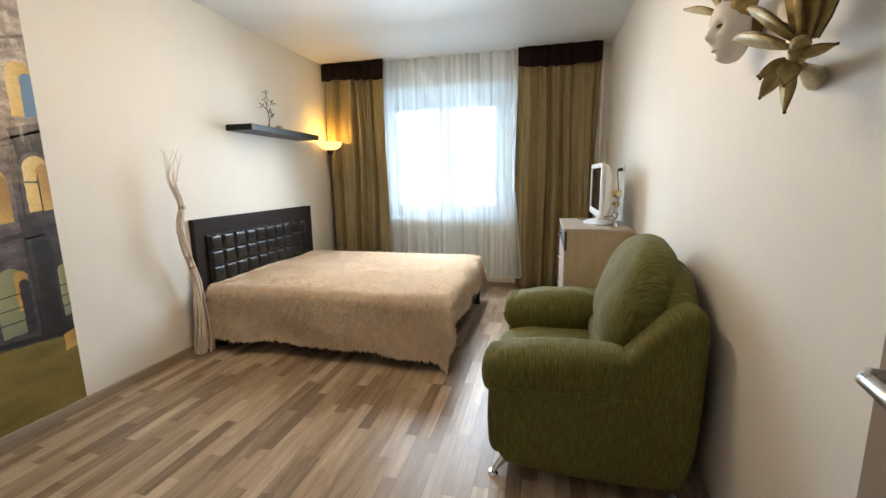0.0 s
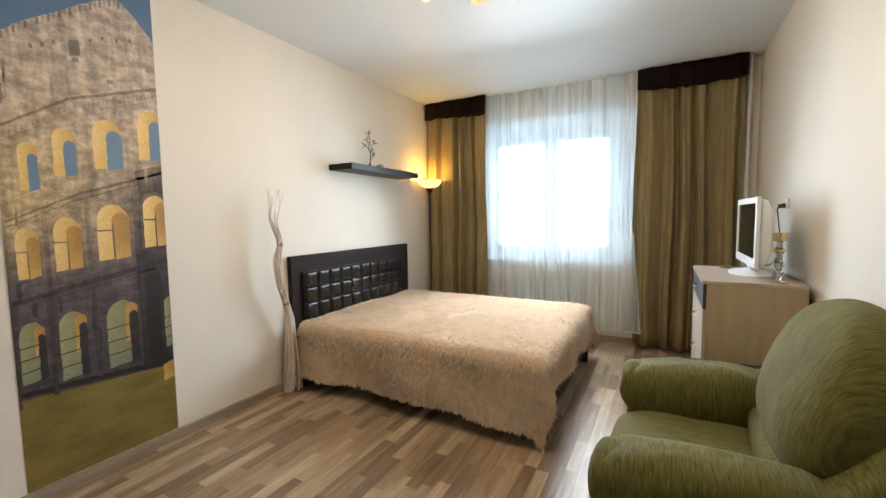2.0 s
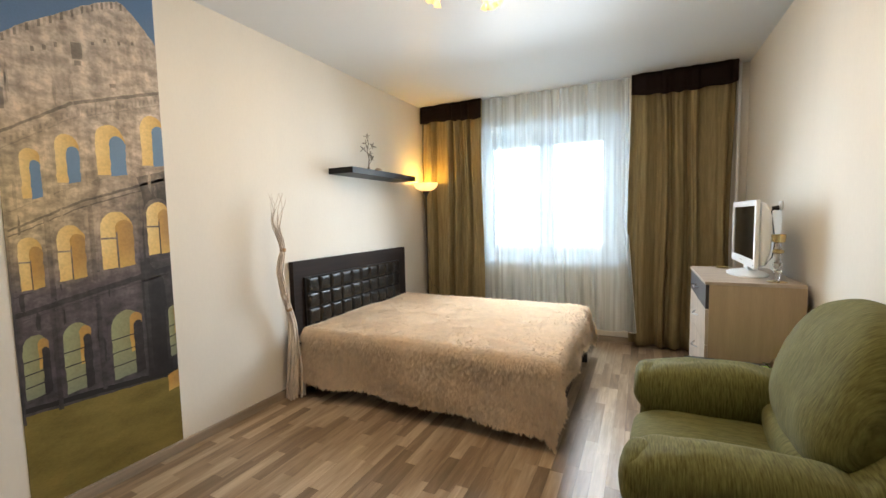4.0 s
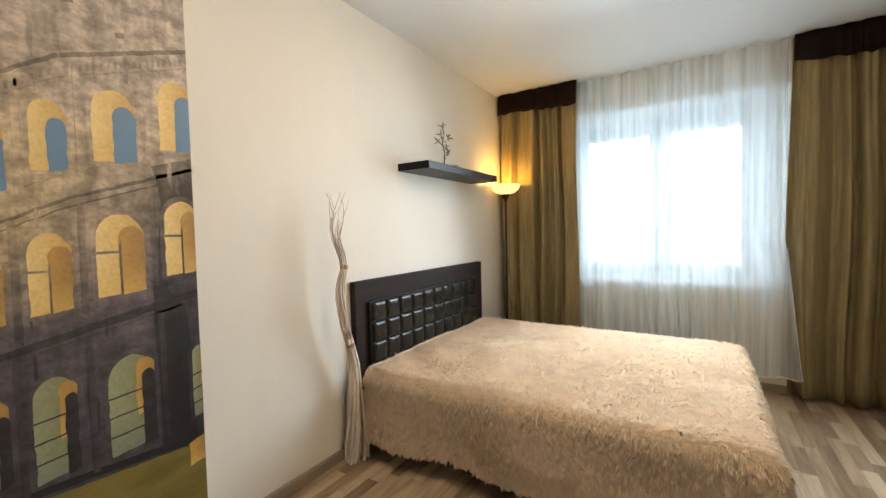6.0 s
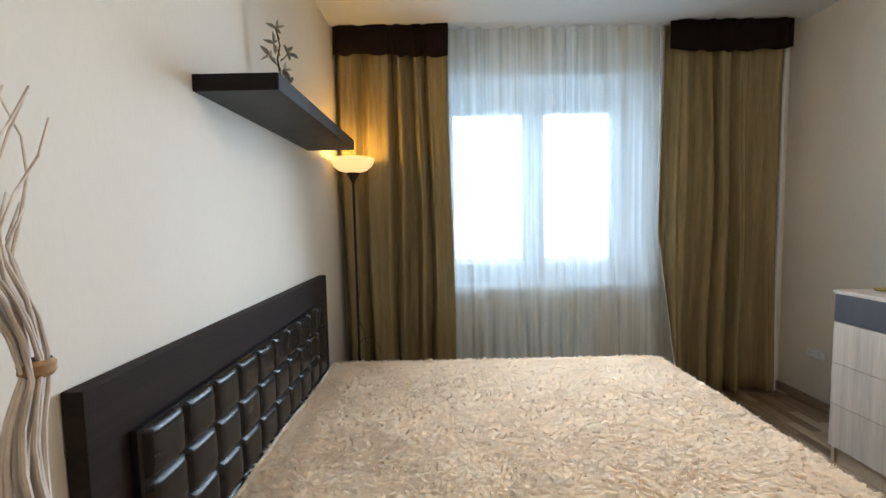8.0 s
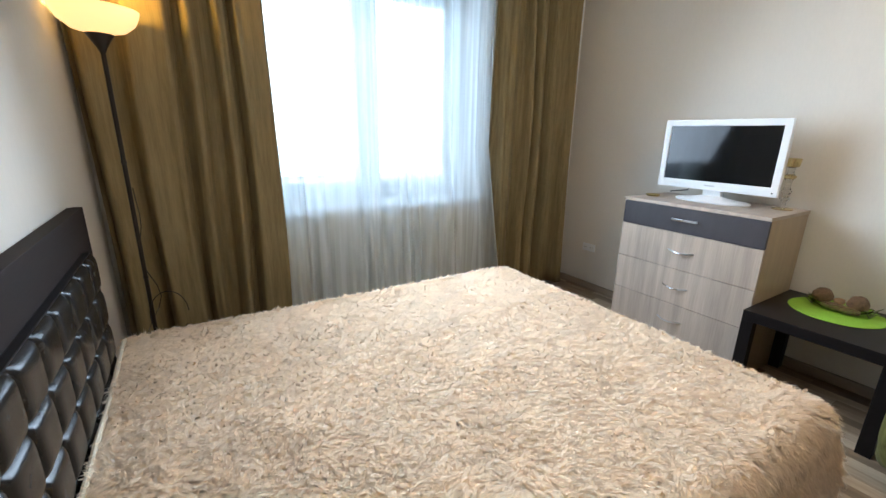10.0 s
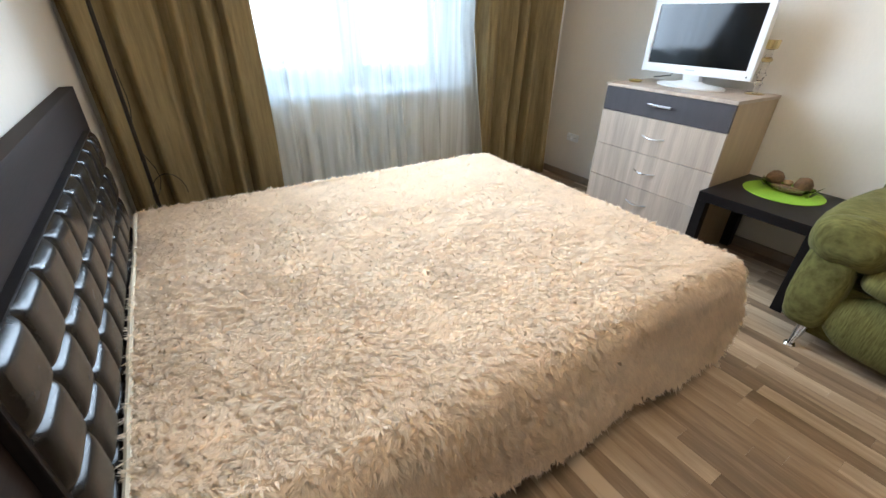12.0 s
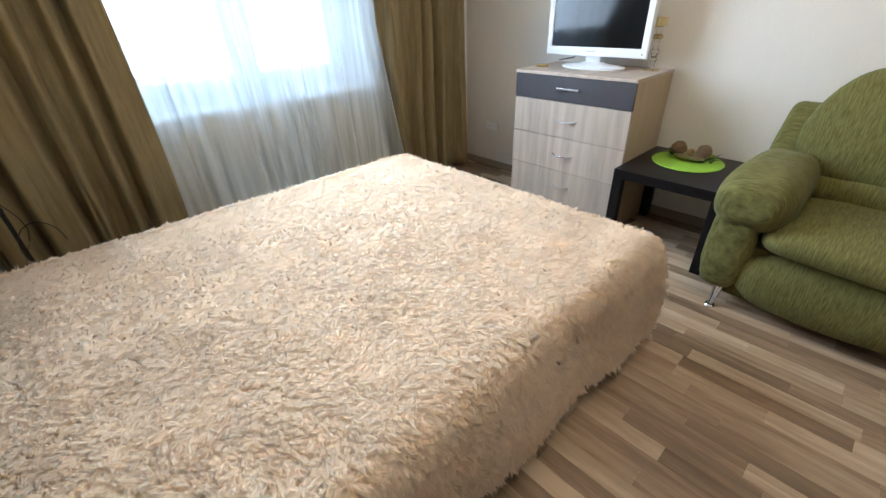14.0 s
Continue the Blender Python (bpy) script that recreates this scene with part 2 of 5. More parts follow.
def print_stone(name, gain):
    """Printed masonry: pale and cool at its head, lit warm at one edge, dusky below, with courses, pits and streaks."""
    m = bpy.data.materials.new(name)
    m.use_nodes = True
    n, l = m.node_tree.nodes, m.node_tree.links
    b = n["Principled BSDF"]
    b.inputs["Roughness"].default_value = 0.5
    geo, xyz = n.new("ShaderNodeNewGeometry"), n.new("ShaderNodeSeparateXYZ")
    l.new(geo.outputs["Position"], xyz.inputs[0])

    def texture(scale, detail, stretch):
        mp, tx = n.new("ShaderNodeMapping"), n.new("ShaderNodeTexNoise")
        mp.inputs["Scale"].default_value = stretch
        tx.inputs["Scale"].default_value, tx.inputs["Detail"].default_value = scale, detail
        l.new(geo.outputs["Position"], mp.inputs["Vector"])
        l.new(mp.outputs["Vector"], tx.inputs["Vector"])
        return tx.outputs["Fac"]

    def ranged(value, a, b_, c, d):
        rg = n.new("ShaderNodeMapRange")
        rg.interpolation_type = "SMOOTHSTEP"
        for k, v in zip(("From Min", "From Max", "To Min", "To Max"), (a, b_, c, d)):
            rg.inputs[k].default_value = v
        l.new(value, rg.inputs["Value"])
        return rg.outputs["Result"]

    def product(p, q, op="MULTIPLY"):
        mt = n.new("ShaderNodeMath")
        mt.operation = op
        for k, v in enumerate((p, q)):
            if isinstance(v, float):
                mt.inputs[k].default_value = v
            else:
                l.new(v, mt.inputs[k])
        return mt.outputs[0]
    blur = texture(5.0, 3, (1, 1, 1))
    height = product(xyz.outputs["Z"], product(product(blur, -0.5, "ADD"), 0.35), "ADD")
    ramp = n.new("ShaderNodeValToRGB")
    e = ramp.color_ramp.elements
    e[0].position, e[0].color = 0.0, (0.060, 0.050, 0.058, 1)
    e[1].position, e[1].color = 1.0, (0.50, 0.415, 0.35, 1)
    for pos, col in ((0.16, (0.115, 0.092, 0.098, 1)), (0.30, (0.165, 0.130, 0.128, 1)), (0.44, (0.30, 0.225, 0.175, 1)), (0.58, (0.43, 0.325, 0.23, 1)), (0.72, (0.49, 0.375, 0.28, 1))):
        e.new(pos).color = col
    l.new(ranged(height, 0.45, 2.35, 0.0, 1.0), ramp.inputs["Fac"])
    warm = product(ranged(xyz.outputs["Y"], 2.36, 2.82, 0.80, 0.0), product(ranged(height, 0.95, 1.30, 0.0, 1.0), ranged(height, 1.40, 1.85, 1.0, 0.0)))
    glow_mix = n.new("ShaderNodeMix")
    glow_mix.data_type = "RGBA"
    glow_mix.inputs["B"].default_value = (0.62, 0.46, 0.25, 1)
    l.new(warm, glow_mix.inputs["Factor"])
    l.new(ramp.outputs["Color"], glow_mix.inputs["A"])
    dusk = product(ranged(xyz.outputs["Y"], 2.74, 2.92, 0.0, 1.0), ranged(height, 1.40, 1.56, 1.0, 0.0))
    tone = product(ranged(texture(16, 9, (1, 1, 1.7)), 0.30, 0.70, 0.66, 1.28), ranged(texture(9, 6, (1, 3.2, 0.45)), 0.33, 0.68, 0.80, 1.15))
    tone = product(tone, ranged(texture(75, 4, (1, 1, 1)), 0.30, 0.62, 0.82, 1.08))
    tone = product(tone, ranged(dusk, 0.0, 1.0, gain, gain * 0.42))
    hsv = n.new("ShaderNodeHueSaturation")
    l.new(tone, hsv.inputs["Value"])
    l.new(glow_mix.outputs["Result"], hsv.inputs["Color"])
    l.new(hsv.outputs["Color"], b.inputs["Base Color"])
    return m


M_PATTIC, M_PMID, M_PLOW, M_PDARK = (print_stone(k, v) for k, v in (("print_stone", 0.88), ("print_moulding", 0.96), ("print_weathered_stone", 0.68), ("print_recess", 0.40)))


def print_arch(name, near, far, foot):
    """Printed vault: a lit colour that passes into another across its width, stained and darker at its foot."""
    m = bpy.data.materials.new(name)
    m.use_nodes = True
    n, l = m.node_tree.nodes, m.node_tree.links
    b = n["Principled BSDF"]
    b.inputs["Roughness"].default_value = 0.5
    co, xyz, geo = n.new("ShaderNodeTexCoord"), n.new("ShaderNodeSeparateXYZ"), n.new("ShaderNodeNewGeometry")
    l.new(co.outputs["Generated"], xyz.inputs[0])
    big, small = n.new("ShaderNodeTexNoise"), n.new("ShaderNodeTexNoise")
    big.inputs["Scale"].default_value, big.inputs["Detail"].default_value = 24, 8
    small.inputs["Scale"].default_value, small.inputs["Detail"].default_value = 90, 4
    l.new(geo.outputs["Position"], big.inputs["Vector"])
    l.new(geo.outputs["Position"], small.inputs["Vector"])
    shifted = n.new("ShaderNodeMath")
    shifted.operation = "MULTIPLY_ADD"
    l.new(big.outputs["Fac"], shifted.inputs[0])
    shifted.inputs[1].default_value = 0.4
    l.new(xyz.outputs["Y"], shifted.inputs[2])
    across, up, grain = n.new("ShaderNodeMapRange"), n.new("ShaderNodeMapRange"), n.new("ShaderNodeMapRange")
    across.inputs["From Min"].default_value, across.inputs["From Max"].default_value = 0.25, 1.15
    l.new(shifted.outputs[0], across.inputs["Value"])
    up.inputs["From Min"].default_value, up.inputs["From Max"].default_value = 0.0, 0.45
    up.inputs["To Min"].default_value = 0.35
    l.new(xyz.outputs["Z"], up.inputs["Value"])
    grain.inputs["From Min"].default_value, grain.inputs["From Max"].default_value = 0.3, 0.65
    grain.inputs["To Min"].default_value, grain.inputs["To Max"].default_value = 0.88, 1.06
    l.new(small.outputs["Fac"], grain.inputs["Value"])
    wide, low = n.new("ShaderNodeMix"), n.new("ShaderNodeMix")
    for mx, a, c in ((wide, near, far), (low, foot, near)):
        mx.data_type = "RGBA"
        mx.inputs["A"].default_value, mx.inputs["B"].default_value = (*a, 1), (*c, 1)
    l.new(across.outputs["Result"], wide.inputs["Factor"])
    l.new(up.outputs["Result"], low.inputs["Factor"])
    l.new(wide.outputs["Result"], low.inputs["B"])
    hsv = n.new("ShaderNodeHueSaturation")
    l.new(grain.outputs["Result"], hsv.inputs["Value"])
    l.new(low.outputs["Result"], hsv.inputs["Color"])
    l.new(hsv.outputs["Color"], b.inputs["Base Color"])
    return m


M_PGLOW = print_arch("print_yellow_arch", (0.80, 0.58, 0.24), (0.56, 0.33, 0.09), (0.72, 0.46, 0.14))
M_PAMBER = print_arch("print_amber_arch", (0.50, 0.27, 0.06), (0.36, 0.20, 0.06), (0.66, 0.42, 0.12))
M_PGREEN = print_arch("print_green_arch", (0.30, 0.31, 0.17), (0.22, 0.20, 0.09), (0.16, 0.19, 0.15))
M_PBLUE = material("print_blue_gap", (0.13, 0.22, 0.34), 0.5, spread=0.1, scale=9, bump=0.02)
M_PGRASS = material("print_olive_lawn", (0.155, 0.115, 0.022), 0.5, spread=0.3, scale=4, stretch=(1, 1, 3), fine=60, bump=0.02, colour2=(0.24, 0.18, 0.045))
M_SKYGLOW = glow("overcast_sky", (0.84, 0.93, 1.0), 3.6, (0.8, 0.85, 0.9))
M_SNOW = material("snowy_ground", (0.40, 0.41, 0.43), 0.9, spread=0.06, scale=0.1, fine=1)
M_FACADE = material("pink_render_facade", (0.66, 0.50, 0.46), 0.8, spread=0.12, scale=0.4, fine=3)
M_FARWIN = material("far_window", (0.50, 0.48, 0.48), 0.35, spread=0.1, bump=0)
M_POST = material("grey_concrete", (0.30, 0.30, 0.31), 0.8, spread=0.15)

# ---- builders ----


def origin(ob):
    p = Vector((0, 0, 0))
    while ob:
        p += ob.location
        ob = ob.parent
    return p


def thing(name, place, label, category, group="", kind=""):
    ob = new(name)
    ob.location = place
    ob.empty_display_size = 0.05
    return tagged(ob, label, category, group, kind)


def part(name, bm, mat, parent=None, label="", smooth=True, sharp=35):
    """Links a bmesh, drawn in world metres, as one mesh object under a thing or a part."""
    me = bpy.data.meshes.new(name)
    bmesh.ops.recalc_face_normals(bm, faces=bm.faces)
    base = origin(parent) if parent else Vector((0, 0, 0))
    bm.transform(Matrix.Translation(-base))
    for f in bm.faces:
        f.smooth = smooth
    if smooth:
        for e in bm.edges:
            if len(e.link_faces) == 2 and e.calc_face_angle(0) > radians(sharp):
                e.smooth = False
    bm.to_mesh(me)
    bm.free()
    me.materials.append(mat)
    ob = new(name, me)
    ob.parent = parent
    return tagged(ob, label)


def box(lo, hi, bevel=0.0, bm=None, turn=None):
    bm = bm or bmesh.new()
    lo, hi = Vector(lo), Vector(hi)
    m = Matrix.Translation((lo + hi) / 2) @ (turn or Matrix()) @ Matrix.Diagonal((*(hi - lo), 1))
    made = bmesh.ops.create_cube(bm, size=1, matrix=m)["verts"]
    if bevel:
        edges = list({e for v in made for e in v.link_edges})
        bmesh.ops.bevel(bm, geom=edges, offset=bevel, segments=2, profile=0.7, affect="EDGES")
    return bm


def tube(points, radii, seg=8, bm=None, caps=True):
    bm = bm or bmesh.new()
    pts = [Vector(p) for p in points]
    rings = []
    for i, p in enumerate(pts):
        d = (pts[min(i + 1, len(pts) - 1)] - pts[max(i - 1, 0)]).normalized()
        up = Vector((0, 0, 1)) if abs(d.z) < 0.9 else Vector((1, 0, 0))
        a = d.cross(up).normalized()
        b = d.cross(a)
        r = radii[i] if hasattr(radii, "__len__") else radii
        rings.append([bm.verts.new(p + r * (a * math.cos(k * math.tau / seg) + b * math.sin(k * math.tau / seg))) for k in range(seg)])
    for r0, r1 in zip(rings, rings[1:]):
        for k in range(seg):
            bm.faces.new((r0[k], r0[(k + 1) % seg], r1[(k + 1) % seg], r1[k]))
    if caps:
        bm.faces.new(rings[0][::-1])
        bm.faces.new(rings[-1])
    return bm


def lathe(profile, centre, seg=28, bm=None, m=None):
    """Turns (radius, height) pairs about an upright axis at centre."""
    bm = bm or bmesh.new()
    m = m or Matrix()
    c = Vector(centre)
    rings = []
    for r, z in profile:
        if r < 1e-5:
            rings.append([bm.verts.new(c + m @ Vector((0, 0, z)))] * seg)
        else:
            rings.append([bm.verts.new(c + m @ Vector((r * math.cos(k * math.tau / seg), r * math.sin(k * math.tau / seg), z))) for k in range(seg)])
    for r0, r1 in zip(rings, rings[1:]):
        for k in range(seg):
            vs = []
            for v in (r0[k], r0[(k + 1) % seg], r1[(k + 1) % seg], r1[k]):
                if v not in vs:
                    vs.append(v)
            if len(vs) > 2:
                bm.faces.new(vs)
    return bm


def pillow(centre, half, ex=2.6, ez=2.6, m=None, seg=36, rows=20, bend=None, bm=None):
    """A rounded block: a superellipsoid, bent by a function of the local point."""
    bm = bm or bmesh.new()
    m = m or Matrix()
    c = Vector(centre)

    def sp(w, e):
        return math.copysign(abs(w) ** (2 / e), w)
    grid = []
    for i in range(rows + 1):
        v = -math.pi / 2 + math.pi * i / rows
        ring = []
        for k in range(seg):
            u = math.tau * k / seg
            p = Vector((half[0] * sp(math.cos(v), ez) * sp(math.cos(u), ex), half[1] * sp(math.cos(v), ez) * sp(math.sin(u), ex), half[2] * sp(math.sin(v), ez)))
            if bend:
                p = bend(p)
            ring.append(c + m @ p)
        grid.append(ring)
    bottom, top = bm.verts.new(sum(grid[0], Vector()) / seg), bm.verts.new(sum(grid[-1], Vector()) / seg)
    vs = [[bm.verts.new(p) for p in ring] for ring in grid[1:-1]]
    for r0, r1 in zip(vs, vs[1:]):
        for k in range(seg):
            bm.faces.new((r0[k], r0[(k + 1) % seg], r1[(k + 1) % seg], r1[k]))
    for k in range(seg):
        bm.faces.new((bottom, vs[0][(k + 1) % seg], vs[0][k]))
        bm.faces.new((top, vs[-1][k], vs[-1][(k + 1) % seg]))
    return bm


def prism(outline, axis, lo, hi, bevel=0.0, segs=3):
    """A flat outline given in the other two axes (in order), drawn out along one axis from lo to hi."""
    bm = bmesh.new()

    def at(p, w):
        q = list(p)
        q.insert(axis, w)
        return bm.verts.new(q)
    a, b = [at(p, lo) for p in outline], [at(p, hi) for p in outline]
    n = len(outline)
    bm.faces.new(a)
    bm.faces.new(b[::-1])
    for k in range(n):
        bm.faces.new((a[k], b[k], b[(k + 1) % n], a[(k + 1) % n]))
    bmesh.ops.recalc_face_normals(bm, faces=bm.faces)
    if bevel:
        caps = [e for e in bm.edges if abs(e.verts[0].co[axis] - e.verts[1].co[axis]) < 1e-6]
        bmesh.ops.bevel(bm, geom=caps, offset=bevel, segments=segs, profile=0.5, affect="EDGES")
    return bm


def wobble(bm, amount, scale, seed=0.0):
    for v in bm.verts:
        v.co += amount * noise.noise_vector(v.co * scale + Vector((seed, seed, seed)))
    return bm


# ---- the room ----
X0, X1, Y0, Y1, H = 0.015, 3.16, 1.08, 6.00, 2.55
WALL_T = 0.25
OPEN_L, OPEN_R, SILL, HEAD = 0.62, 2.26, 0.80, 2.265
FRAME_Y = 6.17


def structure(name, bm, mat, label, category):
    return tagged(part(name, bm, mat, None, "", smooth=False), label, category, kind="structure")


floor = structure("floor", box((X0 - 0.3, Y0 - 1.5, -0.12), (X1 + 0.3, Y1 + 0.42, -0.009)), M_UNDER, "brown-grey laminate floor laid in narrow strips", "floor")
structure("ceiling", box((X0 - 0.3, Y0 - 1.5, H), (X1 + 0.3, Y1 + 0.42, H + 0.15)), M_CEIL, "white satin stretch ceiling", "ceiling")

# left wall, with a doorway near its end
DL0, DL1, DH = 1.31, 2.165, 2.04
bm = box((X0 - WALL_T, DL1, 0), (X0, Y1 + 0.42, H))
box((X0 - WALL_T, Y0 - 1.5, 0), (X0, DL0, H), bm=bm)
box((X0 - WALL_T, DL0, DH), (X0, DL1, H), bm=bm)
structure("wall_west", bm, M_WALL, "cream textured wallpaper wall behind the bed", "wall")
structure("wall_east", box((X1, Y0 - 1.5, 0), (X1 + WALL_T, Y1 + 0.42, H)), M_WALL, "cream textured wallpaper wall", "wall")

# window wall with splayed reveals
bm = bmesh.new()
box((X0, Y1, 0), (OPEN_L, Y1 + 0.42, H), bm=bm)
box((OPEN_R, Y1, 0), (X1, Y1 + 0.42, H), bm=bm)
box((OPEN_L, Y1, 0), (OPEN_R, Y1 + 0.42, SILL - 0.03), bm=bm)
box((OPEN_L, Y1, HEAD), (OPEN_R, Y1 + 0.42, H), bm=bm)
structure("wall_north", bm, M_WALL, "pale wall around the window", "wall")

# rear wall with the entrance doorway
EX0, EX1 = 2.12, 2.97
bm = box((X0, Y0 - 0.12, 0), (EX0, Y0, H))
box((EX1, Y0 - 0.12, 0), (X1, Y0, H), bm=bm)
box((EX0, Y0 - 0.12, DH), (EX1, Y0, H), bm=bm)
structure("wall_south", bm, M_WALL, "cream wall with the entrance doorway", "wall")
# Unseen wall, added to shut outside light out behind the doorway.
structure("wall_corridor", box((X0, Y0 - 1.6, 0), (X1, Y0 - 1.5, H)), M_WALL, "unseen plain wall added to close the corridor", "wall")


def skirting(lo, hi):
    bm = box(lo, hi, 0.006)
    structure("baseboard", bm, M_BASE, "grey-brown wood-look skirting board", "baseboard")


skirting((X0, 2.235, -0.002), (X0 + 0.02, Y1, 0.055))
skirting((X1 - 0.02, Y0, -0.002), (X1, Y1, 0.055))
skirting((X0 + 0.02, Y1 - 0.02, -0.002), (X1 - 0.02, Y1, 0.055))
skirting((X0, Y0, -0.002), (2.04, Y0 + 0.02, 0.055))

# closed door in the left wall
door = thing("door_2", (X0, DL0, 0), "closed taupe veneer door in the side wall", "door", kind="structure")
part("door_leaf", box((X0 - 0.05, DL0 + 0.004, 0.006), (X0 - 0.012, DL1 - 0.006, DH - 0.004), 0.002), M_DOOR, door, smooth=False)
part("casing", box((X0 - 0.01, DL1 + 0.002, 0), (X0 + 0.014, DL1 + 0.068, DH + 0.07), 0.004), M_DOOR, door, smooth=False)
part("casing", box((X0 - 0.01, DL0 - 0.068, 0), (X0 + 0.014, DL0 - 0.002, DH + 0.07), 0.004), M_DOOR, door, smooth=False)
part("casing", box((X0 - 0.01, DL0, DH + 0.002), (X0 + 0.014, DL1, DH + 0.07), 0.004), M_DOOR, door, smooth=False)
part("seal", box((X0 - 0.03, DL1 - 0.006, 0), (X0 - 0.002, DL1 + 0.002, DH)), M_GAP, door, smooth=False)

# entrance door, swung open along the right wall
door = thing("door_1", (2.99, Y0 + 0.02, 0), "open taupe veneer entrance door with a steel lever", "door", kind="structure")
part("door_leaf", box((2.966, Y0 + 0.03, 0.008), (3.006, 1.998, 2.0), 0.002), M_DOOR, door, smooth=False)
handle = part("handle", tube([(2.966, 1.938, 1.004), (2.946, 1.943, 1.004), (2.923, 1.948, 1.004), (2.913, 1.938, 1.001), (2.909, 1.883, 0.995), (2.911, 1.823, 0.992)], [0.009, 0.009, 0.009, 0.010, 0.010, 0.009], 12), M_STEEL, door, "brushed steel lever handle")
part("rosette", lathe([(0.0, 0), (0.025, 0), (0.026, 0.004), (0.022, 0.008), (0, 0.008)], (2.965, 1.938, 1.004), 24, m=Matrix.Rotation(radians(-90), 4, "Y")), M_STEEL, handle)
part("casing", box((EX0 - 0.07, Y0, 0), (EX0, Y0 + 0.014, DH + 0.07), 0.004), M_DOOR, door, smooth=False)
part("casing", box((EX1 + 0.04, Y0, 0), (EX1 + 0.09, Y0 + 0.014, DH + 0.07), 0.004), M_DOOR, door, smooth=False)
part("casing", box((EX0, Y0, DH), (EX1, Y0 + 0.014, DH + 0.07), 0.004), M_DOOR, door, smooth=False)

# window: two sashes in a white frame, with reveals, sill and panes
FX0, FX1, FZ0, FZ1, FM = 0.72, 2.08, 0.84, 2.14, 1.41
window = thing("window_1", (FM, FRAME_Y, FZ0), "white two-sash plastic window with deep reveals", "window", kind="structure")


def bar(name, x0, x1, z0, z1, y0, y1, parent):
    return part(name, box((x0, y0, z0), (x1, y1, z1), 0.006), M_PVC, parent, smooth=False)


bar("window_frame", FX0, FX1, FZ0, FZ0 + 0.05, FRAME_Y, FRAME_Y + 0.07, window)
bar("window_frame", FX0, FX1, FZ1 - 0.05, FZ1, FRAME_Y, FRAME_Y + 0.07, window)
bar("window_frame", FX0, FX0 + 0.05, FZ0 + 0.05, FZ1 - 0.05, FRAME_Y, FRAME_Y + 0.07, window)
bar("window_frame", FX1 - 0.05, FX1, FZ0 + 0.05, FZ1 - 0.05, FRAME_Y, FRAME_Y + 0.07, window)
bar("mullion", FM - 0.03, FM + 0.03, FZ0 + 0.05, FZ1 - 0.05, FRAME_Y, FRAME_Y + 0.07, window)
for a, b in ((FX0 + 0.05, FM - 0.03), (FM + 0.03, FX1 - 0.05)):
    sash = thing("sash", (0, 0, 0), "", "")
    sash.parent = window
    z0, z1, w = FZ0 + 0.05, FZ1 - 0.05, 0.05
    for lo, hi in (((a, z0), (b, z0 + w)), ((a, z1 - w), (b, z1)), ((a, z0 + w), (a + w, z1 - w)), ((b - w, z0 + w), (b, z1 - w))):
        bar("sash_bar", lo[0], hi[0], lo[1], hi[1], FRAME_Y - 0.02, FRAME_Y + 0.05, sash)
    pane = part("pane", box((a + w, FRAME_Y + 0.02, z0 + w), (b - w, FRAME_Y + 0.026, z1 - w)), M_PANE, sash, smooth=False)
    pane.visible_shadow = False
part("window_handle", box((FM + 0.015, FRAME_Y - 0.06, 1.40), (FM + 0.035, FRAME_Y - 0.045, 1.53), 0.004), M_PVC, window, smooth=False)
part("window_sill", box((OPEN_L - 0.04, Y1 - 0.045, SILL - 0.028), (OPEN_R + 0.04, FRAME_Y, SILL), 0.008), M_PVC, window, smooth=False)
bm = prism([(OPEN_L, Y1 - 0.004), (FX0, FRAME_Y), (FX0, FRAME_Y + 0.08), (OPEN_L, FRAME_Y + 0.08)], 2, SILL + 0.001, HEAD - 0.001)
part("reveal", bm, M_PVC, window, smooth=False)
bm = prism([(OPEN_R, Y1 - 0.004), (FX1, FRAME_Y), (FX1, FRAME_Y + 0.08), (OPEN_R, FRAME_Y + 0.08)], 2, SILL + 0.001, HEAD - 0.001)
part("reveal", bm, M_PVC, window, smooth=False)
bm = prism([(Y1 - 0.004, HEAD), (FRAME_Y, FZ1), (FRAME_Y + 0.08, FZ1), (FRAME_Y + 0.08, HEAD)], 0, OPEN_L + 0.002, OPEN_R - 0.002)
part("reveal", bm, M_PVC, window, smooth=False)
part("reveal", box((FX0, FRAME_Y, SILL + 0.001), (FX1, FRAME_Y + 0.08, FZ0)), M_PVC, window, smooth=False)

# ---- printed wallpaper panel with an arched stone ruin ----
MY0, MY1 = 2.37, 3.012
M_SHIFT = -0.031
mural = thing("mural", (X0, MY0 + M_SHIFT, 0.055), "printed wallpaper panel of a lit stone amphitheatre at dusk", "mural")


def sheet(name, outline, lift, mat):
    """A flat printed shape on the wall: (y, z) corners, cut at the panel's edges."""
    fine = []
    for k, p in enumerate(outline):
        q = outline[(k + 1) % len(outline)]
        cuts = max(1, min(40, int(math.hypot(q[0] - p[0], q[1] - p[1]) / 0.014)))
        fine += [(p[0] + (q[0] - p[0]) * i / cuts, p[1] + (q[1] - p[1]) * i / cuts) for i in range(cuts)]
    rough = min(0.0035, 0.12 * min(max(y for y, z in outline) - min(y for y, z in outline), max(z for y, z in outline) - min(z for y, z in outline)))
    pts = []
    for y, z in fine:
        w = noise.noise_vector(Vector((y * 38, z * 38, 1.7))) * rough
        pts.append((min(max(y + (w.x if MY0 < y < MY1 else 0), MY0), MY1) + M_SHIFT, min(z + (w.y if z < H and z > 0.06 else 0), H)))
    part(name, prism(pts, 0, X0 + 0.0004, X0 + 0.0004 + lift), mat, mural, smooth=False)


